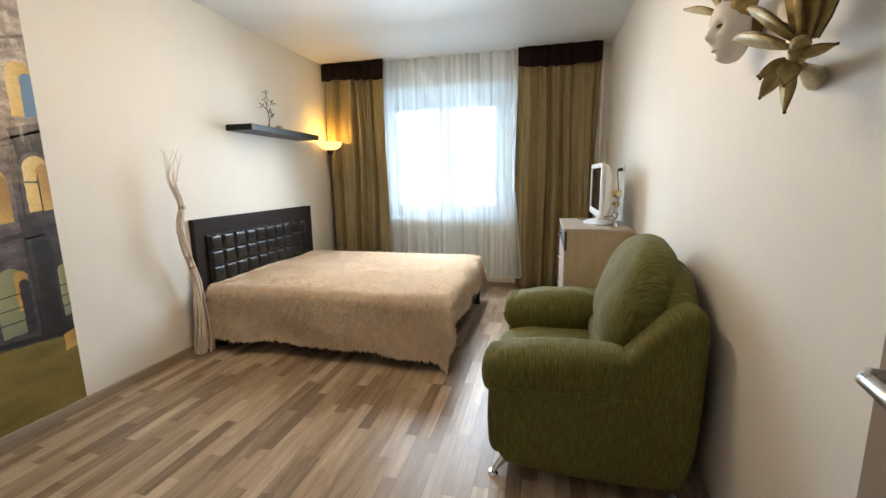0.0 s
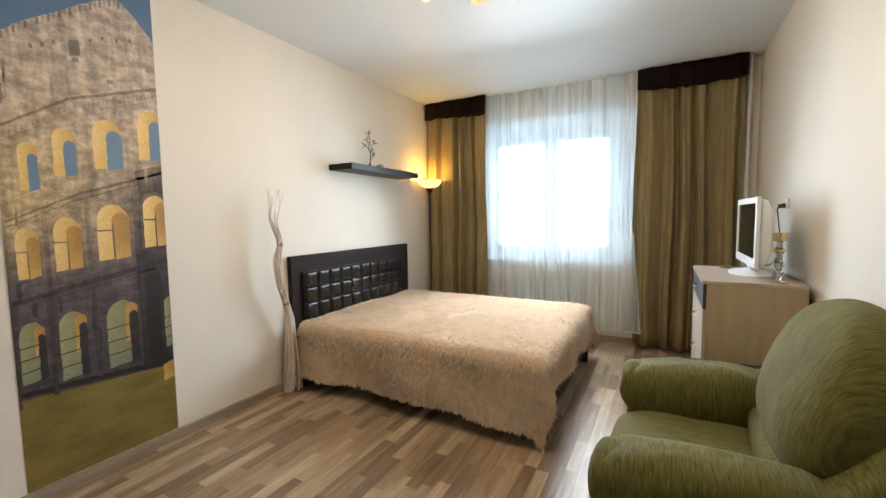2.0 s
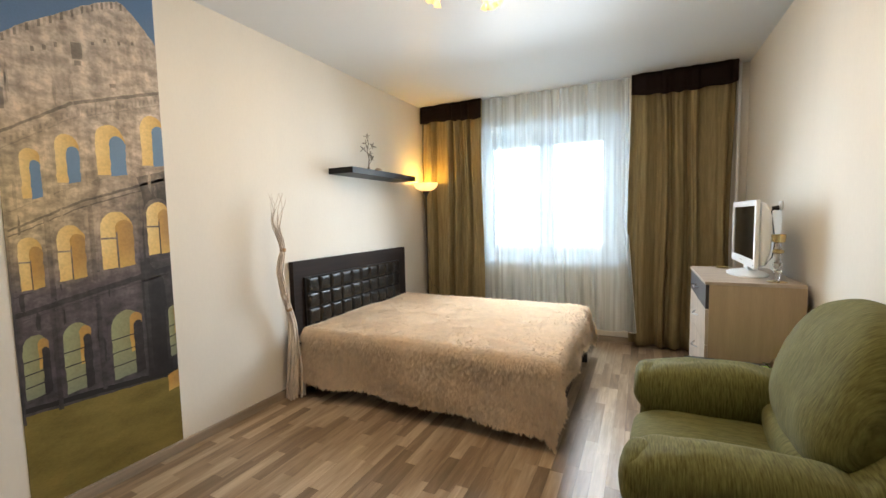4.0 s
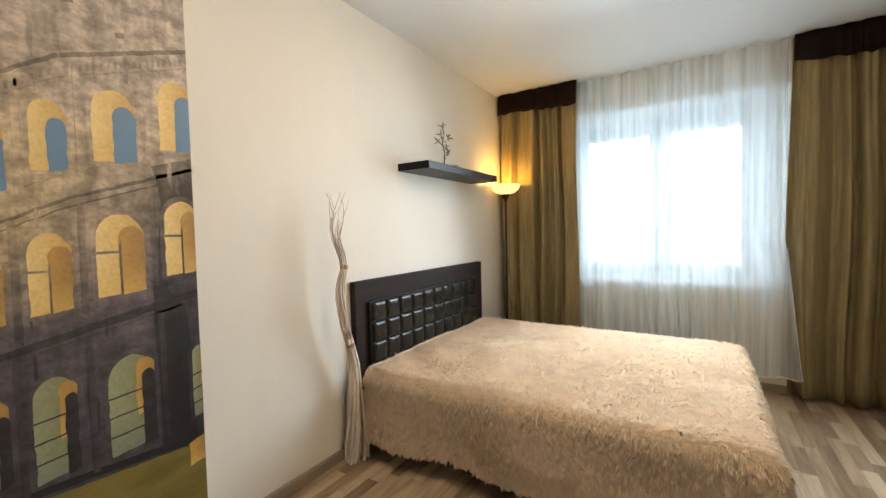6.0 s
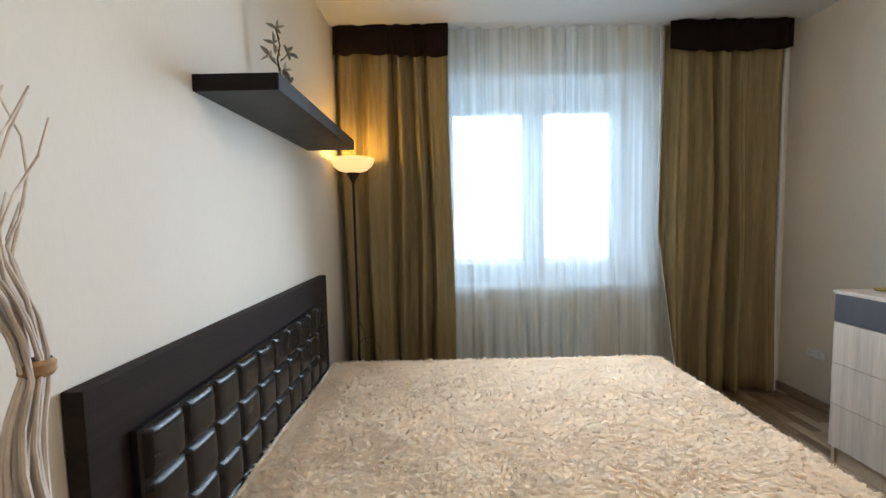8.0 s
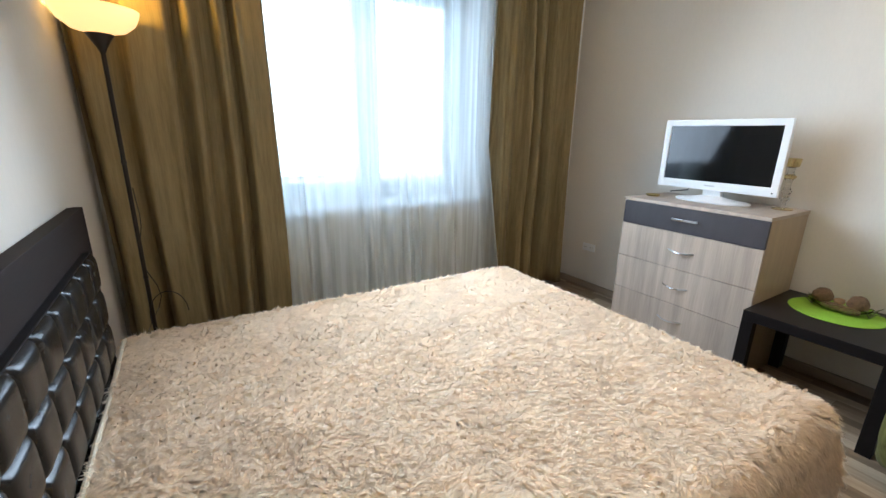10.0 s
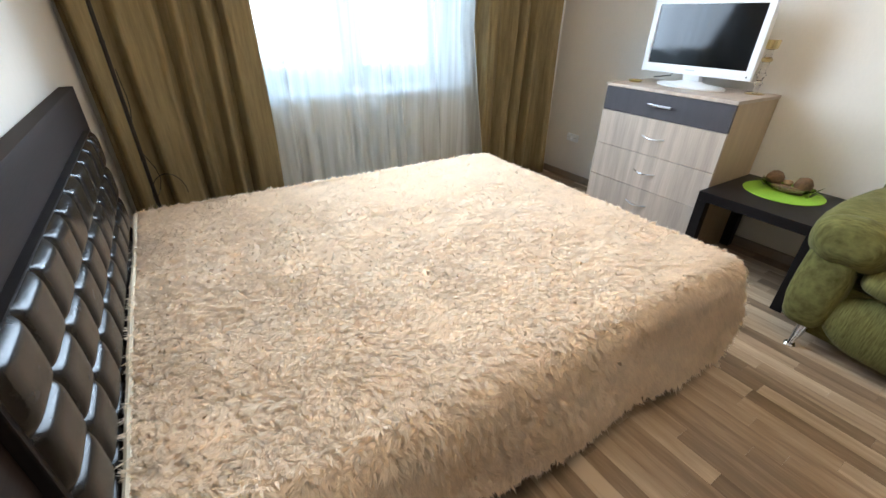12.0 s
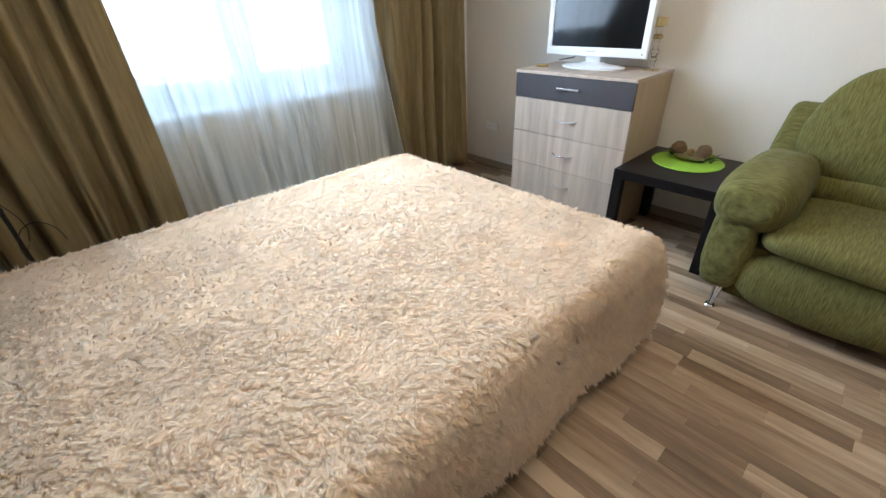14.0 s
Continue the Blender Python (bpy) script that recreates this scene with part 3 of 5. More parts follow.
def band(za, zb, zc, drop, lift, mat, name="cornice"):
    """A band that rises across the panel through three heights."""
    ys = (MY0, 2.63, MY1)
    sheet(name, [(ys[0], za), (ys[1], zb), (ys[2], zc), (ys[2], zc - drop), (ys[1], zb - drop * 0.85), (ys[0], za - drop * 0.7)], lift, mat)


sheet("print_sky", [(MY0, 2.0), (MY1, 2.0), (MY1, H), (MY0, H)], 0.0010, M_PSKY)
rim = [(MY0, 2.009), (2.44, 2.085), (2.513, 2.145), (2.60, 2.21), (2.70, 2.285), (2.79, 2.345), (2.846, 2.369), (2.875, 2.362), (2.913, 2.33), (2.96, 2.28), (3.012, 2.217)]
sheet("print_masonry", [(MY0, 0.40), (MY1, 0.40), (MY1, 2.05), (MY0, 2.0)], 0.0012, M_PATTIC)
sheet("print_attic", rim + [(MY1, 1.957), (2.656, 1.814), (MY0, 1.631)], 0.0016, M_PATTIC)
sheet("print_upper_storey", [(MY0, 1.631), (2.656, 1.814), (MY1, 1.957), (MY1, 1.535), (2.628, 1.399), (MY0, 1.264)], 0.0016, M_PATTIC)
sheet("print_middle_storey", [(MY0, 1.264), (2.628, 1.399), (MY1, 1.535), (MY1, 1.045), (2.598, 0.963), (MY0, 0.903)], 0.0016, M_PATTIC)
sheet("print_lower_storey", [(MY0, 0.903), (2.598, 0.963), (MY1, 1.045), (MY1, 0.44), (MY0, 0.477)], 0.0016, M_PATTIC)
sheet("print_lawn", [(MY0, 0.477), (MY1, 0.44), (MY1, 0.056), (MY0, 0.056)], 0.0018, M_PGRASS)
band(1.66, 1.84, 1.985, 0.018, 0.0022, M_PDARK)
band(1.63, 1.81, 1.955, 0.03, 0.0020, M_PATTIC)
band(1.30, 1.435, 1.575, 0.03, 0.0020, M_PATTIC)
band(1.262, 1.395, 1.53, 0.014, 0.0022, M_PDARK)
band(0.95, 1.02, 1.095, 0.025, 0.0020, M_PMID)
band(0.915, 0.975, 1.055, 0.03, 0.0022, M_PDARK)
band(0.51, 0.50, 0.475, 0.03, 0.0022, M_GAP, "print_fence")
band(1.665, 1.845, 1.990, 0.006, 0.0025, M_PATTIC)
band(1.590, 1.770, 1.915, 0.007, 0.0023, M_PLOW)
band(1.335, 1.470, 1.610, 0.006, 0.0023, M_PLOW)
band(1.235, 1.365, 1.500, 0.007, 0.0023, M_PDARK)
band(0.985, 1.055, 1.130, 0.006, 0.0023, M_PDARK)
band(0.880, 0.940, 1.015, 0.008, 0.0023, M_PLOW)
for k in range(34):
    y = MY0 + 0.01 + 0.63 * k / 33
    z = float(np.interp(y, [MY0, 2.63, MY1], [1.612, 1.790, 1.936]))
    sheet("print_dentil", [(y - 0.004, z - 0.012), (y + 0.004, z - 0.010), (y + 0.004, z + 0.012), (y - 0.004, z + 0.010)], 0.0026, M_PLOW)
stain_rng = random.Random(4)
for k in range(46):
    y, z = stain_rng.uniform(MY0 + 0.02, MY1 - 0.02), stain_rng.uniform(0.55, 2.0)
    w, h = stain_rng.uniform(0.003, 0.010), stain_rng.uniform(0.02, 0.07)
    sheet("print_stain", [(y - w, z + stain_rng.uniform(-0.01, 0.01)), (y, z + h), (y + w, z + h * 0.6), (y + w * 0.6, z - h), (y - w * 0.4, z - h * 0.7)], 0.00235, M_PLOW if z > 1.3 else M_PDARK)
sheet("print_dark_pier", [(2.875, 1.52), (MY1, 1.565), (MY1, 1.40), (2.905, 1.37)], 0.0022, M_PDARK)
sheet("print_dark_pier", [(2.86, 1.06), (2.90, 1.40), (2.915, 1.40), (2.905, 1.07), (2.97, 0.98), (2.985, 0.47), (2.86, 0.47)], 0.0023, M_PDARK)
for k in range(26):
    f = k / 25
    y = MY0 + 0.01 + 0.50 * f
    z = float(np.interp(y, [p[0] for p in rim], [p[1] for p in rim]))
    sheet("print_corbel", [(y - 0.005, z - 0.006), (y + 0.005, z + 0.001), (y + 0.005, z - 0.030), (y - 0.005, z - 0.036)], 0.0022, M_PLOW if k % 2 else M_PDARK)
for y, z, w, h in ((2.395, 1.80, 0.012, 0.045), (2.665, 2.075, 0.020, 0.04), (2.665, 2.02, 0.014, 0.014), (2.80, 1.955, 0.013, 0.012), (2.51, 2.03, 0.006, 0.012), (2.55, 2.05, 0.006, 0.012), (2.59, 2.075, 0.006, 0.012), (2.73, 2.13, 0.006, 0.010), (2.78, 2.16, 0.006, 0.010), (2.90, 2.19, 0.006, 0.010), (2.84, 2.17, 0.006, 0.010)):
    sheet("print_opening", [(y - w, z - h), (y + w, z - h + w * 0.4), (y + w, z + h), (y - w, z + h - w * 0.4)], 0.0022, M_PDARK)


def arch_outline(y0, y1, ztop, zbot, inset=0.0):
    r, c = (y1 - y0) / 2 - inset, (y0 + y1) / 2
    spring = ztop - (y1 - y0) * 0.62
    pts = [(c - r, zbot + inset), (c - r, spring)]
    pts += [(c - r * math.cos(a), spring + (ztop - inset - spring) * math.sin(a)) for a in [math.pi * k / 10 for k in range(1, 10)]]
    return pts + [(c + r, spring + 0.01), (c + r, zbot + inset + 0.012)]


ROWS_OF_ARCHES = (
    ((2.436, 2.501, 1.612, 1.395), (2.553, 2.641, 1.690, 1.469), (2.706, 2.832, 1.763, 1.516), (2.905, 3.030, 1.847, 1.582)),
    ((2.403, 2.481, 1.235, 1.007), (2.532, 2.634, 1.282, 1.031), (2.698, 2.838, 1.345, 1.064), (2.905, 3.030, 1.397, 1.116)),
    ((2.388, 2.474, 0.816, 0.542), (2.523, 2.627, 0.836, 0.516), (2.708, 2.848, 0.852, 0.514), (2.979, 3.030, 0.830, 0.549)),
)
for row, arches in enumerate(ROWS_OF_ARCHES):
    for y0, y1, zt, zb in arches:
        w = y1 - y0
        sheet("print_arch_ring", arch_outline(y0 - 0.016, y1 + 0.016, zt + 0.02, zb - 0.012), 0.0024, M_PMID)
        sheet("print_arch", arch_outline(y0, y1, zt, zb), 0.0028, (M_PGLOW, M_PGLOW, M_PGREEN)[row])
        if row == 0:
            sheet("print_gap", arch_outline(y0 + 0.45 * w, y1, zt - 0.05, zb), 0.0032, M_PBLUE)
        elif row == 1:
            sheet("print_depth", arch_outline(y0 + 0.45 * w, y1, zt - 0.04, zb), 0.0032, M_PAMBER)
            sheet("print_ledge", [(y0, zb + 0.55 * (zt - zb)), (y0 + 0.5 * w, zb + 0.55 * (zt - zb)), (y0 + 0.5 * w, zb + 0.52 * (zt - zb)), (y0, zb + 0.52 * (zt - zb))], 0.0034, M_PMID)
            sheet("print_jamb", [(y0 + 0.45 * w, zb), (y0 + 0.5 * w, zb), (y0 + 0.5 * w, zt - 0.09), (y0 + 0.45 * w, zt - 0.11)], 0.0036, M_PLOW)
        else:
            sheet("print_depth", arch_outline(y0 + 0.58 * w, y1, zt - 0.02, zb + 0.12), 0.0032, M_PAMBER)
            sheet("print_depth", arch_outline(y0 + 0.70 * w, y1, zt - 0.06, zb), 0.0034, M_PDARK)
            for k in range(1, 4):
                z = zb + k * (zt - zb) * 0.2
                sheet("print_grille", [(y0, z), (y1, z + 0.012), (y1, z + 0.007), (y0, z - 0.005)], 0.0038, M_PDARK)
    for y in ((2.37, 2.527, 2.673, 2.868), (2.37, 2.505, 2.664, 2.870), (2.37, 2.497, 2.666, 2.88))[row]:
        zt, zb = ((1.90, 1.55), (1.45, 1.09), (0.98, 0.52))[row]
        k = (y - MY0) / 0.642
        lift = (0.30, 0.22, 0.10)[row] * (k - 0.8)
        sheet("print_pilaster", [(y - 0.009, zb + lift), (y + 0.009, zb + lift), (y + 0.009, zt + lift), (y - 0.009, zt + lift)], 0.0026, (M_PMID, M_PLOW, M_PLOW)[row])
sheet("print_kiosk", [(2.955, 0.36), (MY1, 0.37), (MY1, 0.47), (2.955, 0.45)], 0.0026, M_PAMBER)

# ---- bed ----
BX1, BY0, BY1, BTOP = 1.94, 3.83, 5.34, 0.487
bed = thing("bed", (0.9, 4.6, 0), "double bed with wenge frame and black tufted headboard", "bed")
headboard = part("headboard", box((X0 + 0.004, 3.810, 0.10), (0.060, 5.380, 0.980), 0.003), M_WENGE, bed, smooth=False)
part("padding_board", box((0.0605, 3.905, 0.30), (0.079, 5.228, 0.855), 0.003), M_BLACK, headboard, smooth=False)
NCOL, NROW = 10, 4
CW, CH, PZ = (5.222 - 3.915) / NCOL, 0.120, 0.852 - 4 * 0.120


def tuft():
    """One buttoned square of leatherette, puffed in the middle and pinched at its edges."""
    bm = bmesh.new()
    n = 16
    g = [[bm.verts.new((0.001 + 0.019 * ((1 - abs(2 * i / n - 1) ** 5.0) * (1 - abs(2 * j / n - 1) ** 5.0)) ** 0.5, (i / n - 0.5) * CW * 0.99, (j / n - 0.5) * CH * 0.99)) for j in range(n + 1)] for i in range(n + 1)]
    for i in range(n):
        for j in range(n):
            bm.faces.new((g[i][j], g[i + 1][j], g[i + 1][j + 1], g[i][j + 1]))
    me = bpy.data.meshes.new("tuft")
    bmesh.ops.recalc_face_normals(bm, faces=bm.faces)
    for f in bm.faces:
        f.smooth = True
    bm.to_mesh(me)
    bm.free()
    me.materials.append(M_LEATHER)
    return me


TUFT = tuft()
for i in range(NCOL):
    for j in range(NROW):
        o = new("tuft", TUFT)
        o.parent = headboard
        o.location = Vector((0.0775, 3.915 + CW * (i + 0.5), PZ + CH * (j + 0.5))) - origin(headboard)
part("side_rail", box((0.08, BY0 + 0.02, 0.16), (BX1 - 0.03, BY0 + 0.05, 0.32), 0.003), M_WENGE, bed, smooth=False)
part("side_rail", box((0.08, BY1 - 0.03, 0.16), (BX1 - 0.03, BY1, 0.32), 0.003), M_WENGE, bed, smooth=False)
part("foot_board", box((BX1 - 0.03, BY0 + 0.02, 0.14), (BX1, BY1, 0.34), 0.003), M_WENGE, bed, smooth=False)
for x, y in ((BX1 - 0.06, BY0 + 0.03), (BX1 - 0.06, BY1 - 0.07), (0.10, BY0 + 0.06), (0.10, BY1 - 0.10)):
    part("leg", box((x, y, 0), (x + 0.055, y + 0.055, 0.16), 0.003), M_WENGE, bed, smooth=False)
part("slat_base", box((0.09, BY0 + 0.06, 0.24), (BX1 - 0.04, BY1 - 0.04, 0.27)), M_WENGE, bed, smooth=False)
part("mattress", box((0.085, BY0 + 0.03, 0.27), (BX1 - 0.045, BY1 - 0.01, BTOP - 0.03), 0.03), M_SHEET, bed, "beige mattress")

# ---- fur blanket: a draped sheet with many small locks ----
DROP_NEAR, DROP_FOOT, DROP_FAR, ROUND = 0.40, 0.24, 0.30, 0.06


def edge_roll(over):
    """Outward and downward way of cloth that has gone over the bed's edge by so much."""
    if over <= 0:
        return 0.0, 0.0
    q = ROUND * math.pi / 2
    if over < q:
        a = over / ROUND
        return ROUND * math.sin(a), ROUND * (1 - math.cos(a))
    return ROUND + 0.05 * (over - q), ROUND + (over - q)


def drape(s, t):
    """The blanket's point for s along the bed and t across it."""
    x_end, y_near, y_far = BX1 - ROUND + 0.01, BY0 + ROUND - 0.015, BY1 - ROUND + 0.02
    os, on, of = max(s - x_end, 0), max(y_near - t, 0), max(t - y_far, 0)
    x, y = min(s, x_end), min(max(t, y_near), y_far)
    side = on if on > 0 else of
    r = math.hypot(os, side)
    out, down = edge_roll(r)
    lump = 0.016 * noise.noise(Vector((s * 2.2, t * 2.2, 0.3))) + 0.008 * noise.noise(Vector((s * 7, t * 7, 4.0)))
    if r > 0:
        ax, ay = os / r, (-on + of) / r
        fold = 0.016 * math.sin(s * 9 + 2 * math.sin(t * 3)) + 0.012 * math.sin(t * 11 + s * 5)
        amp = min(down / 0.25, 1.0)
        wide = out + fold * amp
        if os > 0.02 and side > 0.02:
            wide += 0.06 * amp * math.sin(2 * math.atan2(side, os)) ** 2
        x, y = x + ax * wide, y + ay * wide
    return Vector((x, y, max(BTOP + lump * (1 if r == 0 else 0.4) - down, 0.018)))


def hem(s, t, less=0.0):
    """Whether the sheet reaches this far, with an uneven rim."""
    x_end, y_near, y_far = BX1 - ROUND + 0.01, BY0 + ROUND - 0.015, BY1 - ROUND + 0.02
    w = 0.018 * noise.noise(Vector((s * 4, t * 4, 9.0))) - less
    return s - x_end < DROP_FOOT + w and y_near - t < DROP_NEAR + w + 0.05 * max(s - 1.2, 0) and t - y_far < DROP_FAR + w


blanket = thing("fur_blanket", (0.95, 4.6, 0.3), "long-haired cream faux-fur blanket draped over the bed", "blanket")
S0, S1, T0, T1, STEP = 0.108, BX1 + 0.25, BY0 - 0.46, BY1 + 0.32, 0.025
ns, nt = int((S1 - S0) / STEP), int((T1 - T0) / STEP)
bm = bmesh.new()
grid = {}
for i in range(ns + 1):
    for j in range(nt + 1):
        s, t = S0 + i * STEP, T0 + j * STEP
        if hem(s, t, 0.022):
            grid[i, j] = bm.verts.new(drape(s, t))
for i in range(ns):
    for j in range(nt):
        q = [grid.get(k) for k in ((i, j), (i + 1, j), (i + 1, j + 1), (i, j + 1))]
        if all(q):
            bm.faces.new(q)
backing = part("backing", bm, M_FURBASE, blanket)
part("binding", tube([drape(S0, T0 + 0.06 + (T1 - T0 - 0.12) * i / 80) + Vector((-0.003, 0, 0.003)) for i in range(81) if hem(S0, T0 + 0.06 + (T1 - T0 - 0.12) * i / 80)], 0.0075, 8), M_BIND, blanket, "pale beige edge binding")
thick = backing.modifiers.new("thickness", "SOLIDIFY")
thick.thickness, thick.offset = 0.008, -1

rng = np.random.default_rng(7)
LOCKS = 540000
GX, GY = 90, 110
lookup = [[(drape(S0 + (S1 - S0) * i / GX, T0 + (T1 - T0) * j / GY)) for j in range(GY + 2)] for i in range(GX + 2)]
P = np.array([[list(p) for p in r] for r in lookup])
su, tu = rng.random(LOCKS), rng.random(LOCKS)
keep = np.array([hem(S0 + (S1 - S0) * a, T0 + (T1 - T0) * b) for a, b in zip(su, tu)])
su, tu = su[keep], tu[keep]
fi, fj = su * GX, tu * GY
ii, jj = fi.astype(int), fj.astype(int)
a, b = (fi - ii)[:, None], (fj - jj)[:, None]
root = P[ii, jj] * (1 - a) * (1 - b) + P[ii + 1, jj] * a * (1 - b) + P[ii, jj + 1] * (1 - a) * b + P[ii + 1, jj + 1] * a * b
ds, dt = P[ii + 1, jj] - P[ii, jj], P[ii, jj + 1] - P[ii, jj]
nrm = np.cross(ds, dt)
nrm /= np.linalg.norm(nrm, axis=1)[:, None] + 1e-9
n = len(root)
CELL = 0.0108
ci, cj = np.floor((S0 + (S1 - S0) * su) / CELL + 0.35 * np.sin(tu * 90)).astype(int), np.floor((T0 + (T1 - T0) * tu) / CELL + 0.35 * np.sin(su * 83)).astype(int)
key = (ci - ci.min()) * 4000 + (cj - cj.min())
uniq, inv = np.unique(key, return_inverse=True)
cnt = np.bincount(inv)[:, None]
centre = np.stack([np.bincount(inv, root[:, k]) for k in range(3)], axis=1) / cnt
cn = np.stack([np.bincount(inv, nrm[:, k]) for k in range(3)], axis=1)
cn /= np.linalg.norm(cn, axis=1)[:, None] + 1e-9
swirl = np.array([list(noise.noise_vector(Vector(p * 4.5))) for p in centre])
ctan = swirl * 0.8 + rng.normal(0, 0.42, centre.shape) + np.array([0.15, -0.45, 0.0]) + np.array([0.0, -0.1, -0.95]) * np.clip(1.1 - cn[:, 2:3], 0, 1)
ctan -= cn * np.sum(ctan * cn, axis=1)[:, None]
ctan /= np.linalg.norm(ctan, axis=1)[:, None] + 1e-9
clen = rng.uniform(0.019, 0.030, len(centre))[:, None] * (1 + 0.45 * np.clip(1 - cn[:, 2:3], 0, 1))
ctip = centre + ctan * clen + cn * clen * rng.uniform(0.14, 0.40, len(centre))[:, None]
loose = rng.uniform(0.68, 1.08, n)[:, None]
rise = rng.uniform(0.12, 0.38, len(centre))[:, None] * (1 + 0.9 * np.clip(1 - cn[:, 2:3], 0, 1))
knot = rng.normal(0, 0.085, centre.shape) * (1 + 1.4 * np.clip(1 - cn[:, 2:3], 0, 1))
own = root + ctan[inv] * clen[inv] + nrm * clen[inv] * rise[inv] + rng.normal(0, 0.0045, (n, 3))
tip = ctip[inv] * (1 - loose) + own * loose
mid = root * 0.5 + tip * 0.5 + nrm * 0.0035
tangent = tip - root
width = rng.uniform(0.0011, 0.0025, n)[:, None]
side = np.cross(nrm, tangent) + rng.normal(0, 0.004, (n, 3))
side /= np.linalg.norm(side, axis=1)[:, None] + 1e-9
side *= np.sign(np.sum(np.cross(side, tangent) * nrm, axis=1) + 1e-12)[:, None]
root = root - nrm * 0.0015
mid[:, 2], tip[:, 2] = np.maximum(mid[:, 2], 0.006), np.maximum(tip[:, 2], 0.004)
verts = np.stack([root - side * width, root + side * width, mid + side * width * 1.1, mid - side * width * 1.1, tip], axis=1).reshape(-1, 3)
base = np.arange(n)[:, None] * 5
faces = [tuple(r) for r in (base + np.array([[0, 1, 2, 3]])).tolist()] + [tuple(r) for r in (base + np.array([[3, 2, 4]])).tolist()]
me = bpy.data.meshes.new("fur")
me.from_pydata((verts - np.array(list(origin(blanket)))).tolist(), [], faces)
me.materials.append(M_FUR)
lean = np.cross(side, tip - root)
lean /= np.linalg.norm(lean, axis=1)[:, None] + 1e-9
pile = nrm * 0.88 + lean * 0.24 + 0.8 * knot[inv] + 0.10 * rng.normal(0, 1, (n, 3))
pile /= np.linalg.norm(pile, axis=1)[:, None]
me.polygons.foreach_set("use_smooth", np.ones(len(me.polygons), dtype=bool))
me.normals_split_custom_set_from_vertices(np.repeat(pile, 5, axis=0).tolist())
fur = new("fur", me)
fur.parent = blanket
tagged(fur, "dense curly cream fur", kind="stuff")

# ---- armchair ----
CY0, CY1 = 2.865, 3.745
chair = thing("armchair", (2.7, 3.33, 0), "plump green chenille armchair with rolled arms and chrome feet", "armchair")
side_shape = [(2.44, 0.06), (2.385, 0.12), (2.375, 0.19), (2.372, 0.28), (2.385, 0.42), (2.60, 0.47), (2.77, 0.50), (2.85, 0.575), (2.92, 0.665), (2.99, 0.745), (3.06, 0.795), (3.11, 0.79), (3.132, 0.73), (3.132, 0.55), (3.122, 0.30), (3.10, 0.12), (3.06, 0.06)]


def rounded(outline, times=2):
    """Cuts the corners of a closed outline."""
    for _ in range(times):
        cut = []
        for k, p in enumerate(outline):
            q = outline[(k + 1) % len(outline)]
            cut += [(0.75 * p[0] + 0.25 * q[0], 0.75 * p[1] + 0.25 * q[1]), (0.25 * p[0] + 0.75 * q[0], 0.25 * p[1] + 0.75 * q[1])]
        outline = cut
    return outline


for y0, y1 in ((CY0, CY0 + 0.15), (CY1 - 0.15, CY1)):
    bm = prism(rounded(side_shape), 1, y0, y1, 0.040, 4)
    part("side_panel", wobble(bm, 0.004, 6), M_CHAIR, chair)


def droop(p):
    """The arm sinks a little at its front and swells at its roll."""
    k = (p.x + 0.28) / 0.56
    return Vector((p.x, p.y * (1 + 0.06 * math.sin(k * 5)), p.z * (1 + 0.10 * (1 - k)) - 0.012 * (1 - k) + 0.03 * k * k))


for yc, flip in ((CY0 + 0.085, 1), (CY1 - 0.085, -1)):
    low = 0.035 if flip > 0 else 0.0
    high, wide, inset = (0.096, 0.112, 0.0) if flip > 0 else (0.126, 0.136, 0.022)
    bm = pillow((2.615, yc - inset, 0.634 - low - high), (0.290, wide, high), 4.5, 2.4, bend=droop, seg=72, rows=40)
    arm = part("armrest", wobble(wobble(bm, 0.007, 9), 0.002, 27, 2.0), M_CHAIR, chair)
    bm = pillow((2.395, yc, 0.30), (0.05, 0.085, 0.20), 3.5, 3.2, seg=48, rows=36)
    part("arm_front", wobble(wobble(bm, 0.006, 9), 0.0015, 26, 1.0), M_CHAIR, chair)
    bm = pillow((2.376, yc - inset, 0.51 - low), (0.055, wide * 0.86, 0.095), 3.0, 2.6, seg=48, rows=36)
    part("arm_fold", wobble(wobble(bm, 0.007, 14), 0.002, 34, 5.0), M_CHAIR, chair)
bm = pillow((2.605, 3.310, 0.385), (0.280, 0.265, 0.075), 5, 3, seg=48, bend=lambda p: Vector((p.x, p.y, p.z + 0.02 * (1 - (p.y / 0.27) ** 2) - 0.02 * max(-p.x / 0.29, 0) ** 3)))
part("seat_cushion", wobble(wobble(bm, 0.007, 8), 0.0015, 22, 7.0), M_CHAIRB, chair)
bm = pillow((2.435, 3.310, 0.190), (0.085, 0.30, 0.140), 4, 2.6, seg=64, rows=40)
part("front_panel", wobble(wobble(bm, 0.007, 8), 0.0015, 24, 4.0), M_CHAIRB, chair)
part("base", box((2.42, CY0 + 0.08, 0.05), (3.07, CY1 - 0.08, 0.32), 0.03), M_CHAIR, chair)
tilt = Matrix.Rotation(radians(17), 4, "Y")


def belly(p):
    """Back pillow: thick in its lower half, round at its top."""
    f = (p.z + 0.29) / 0.58
    return Vector((p.x * (1.05 - 0.25 * f) - 0.02 * math.sin(f * math.pi), p.y * (1 - 0.10 * f ** 4), p.z - 0.06 * (p.y / 0.32) ** 4 * f))


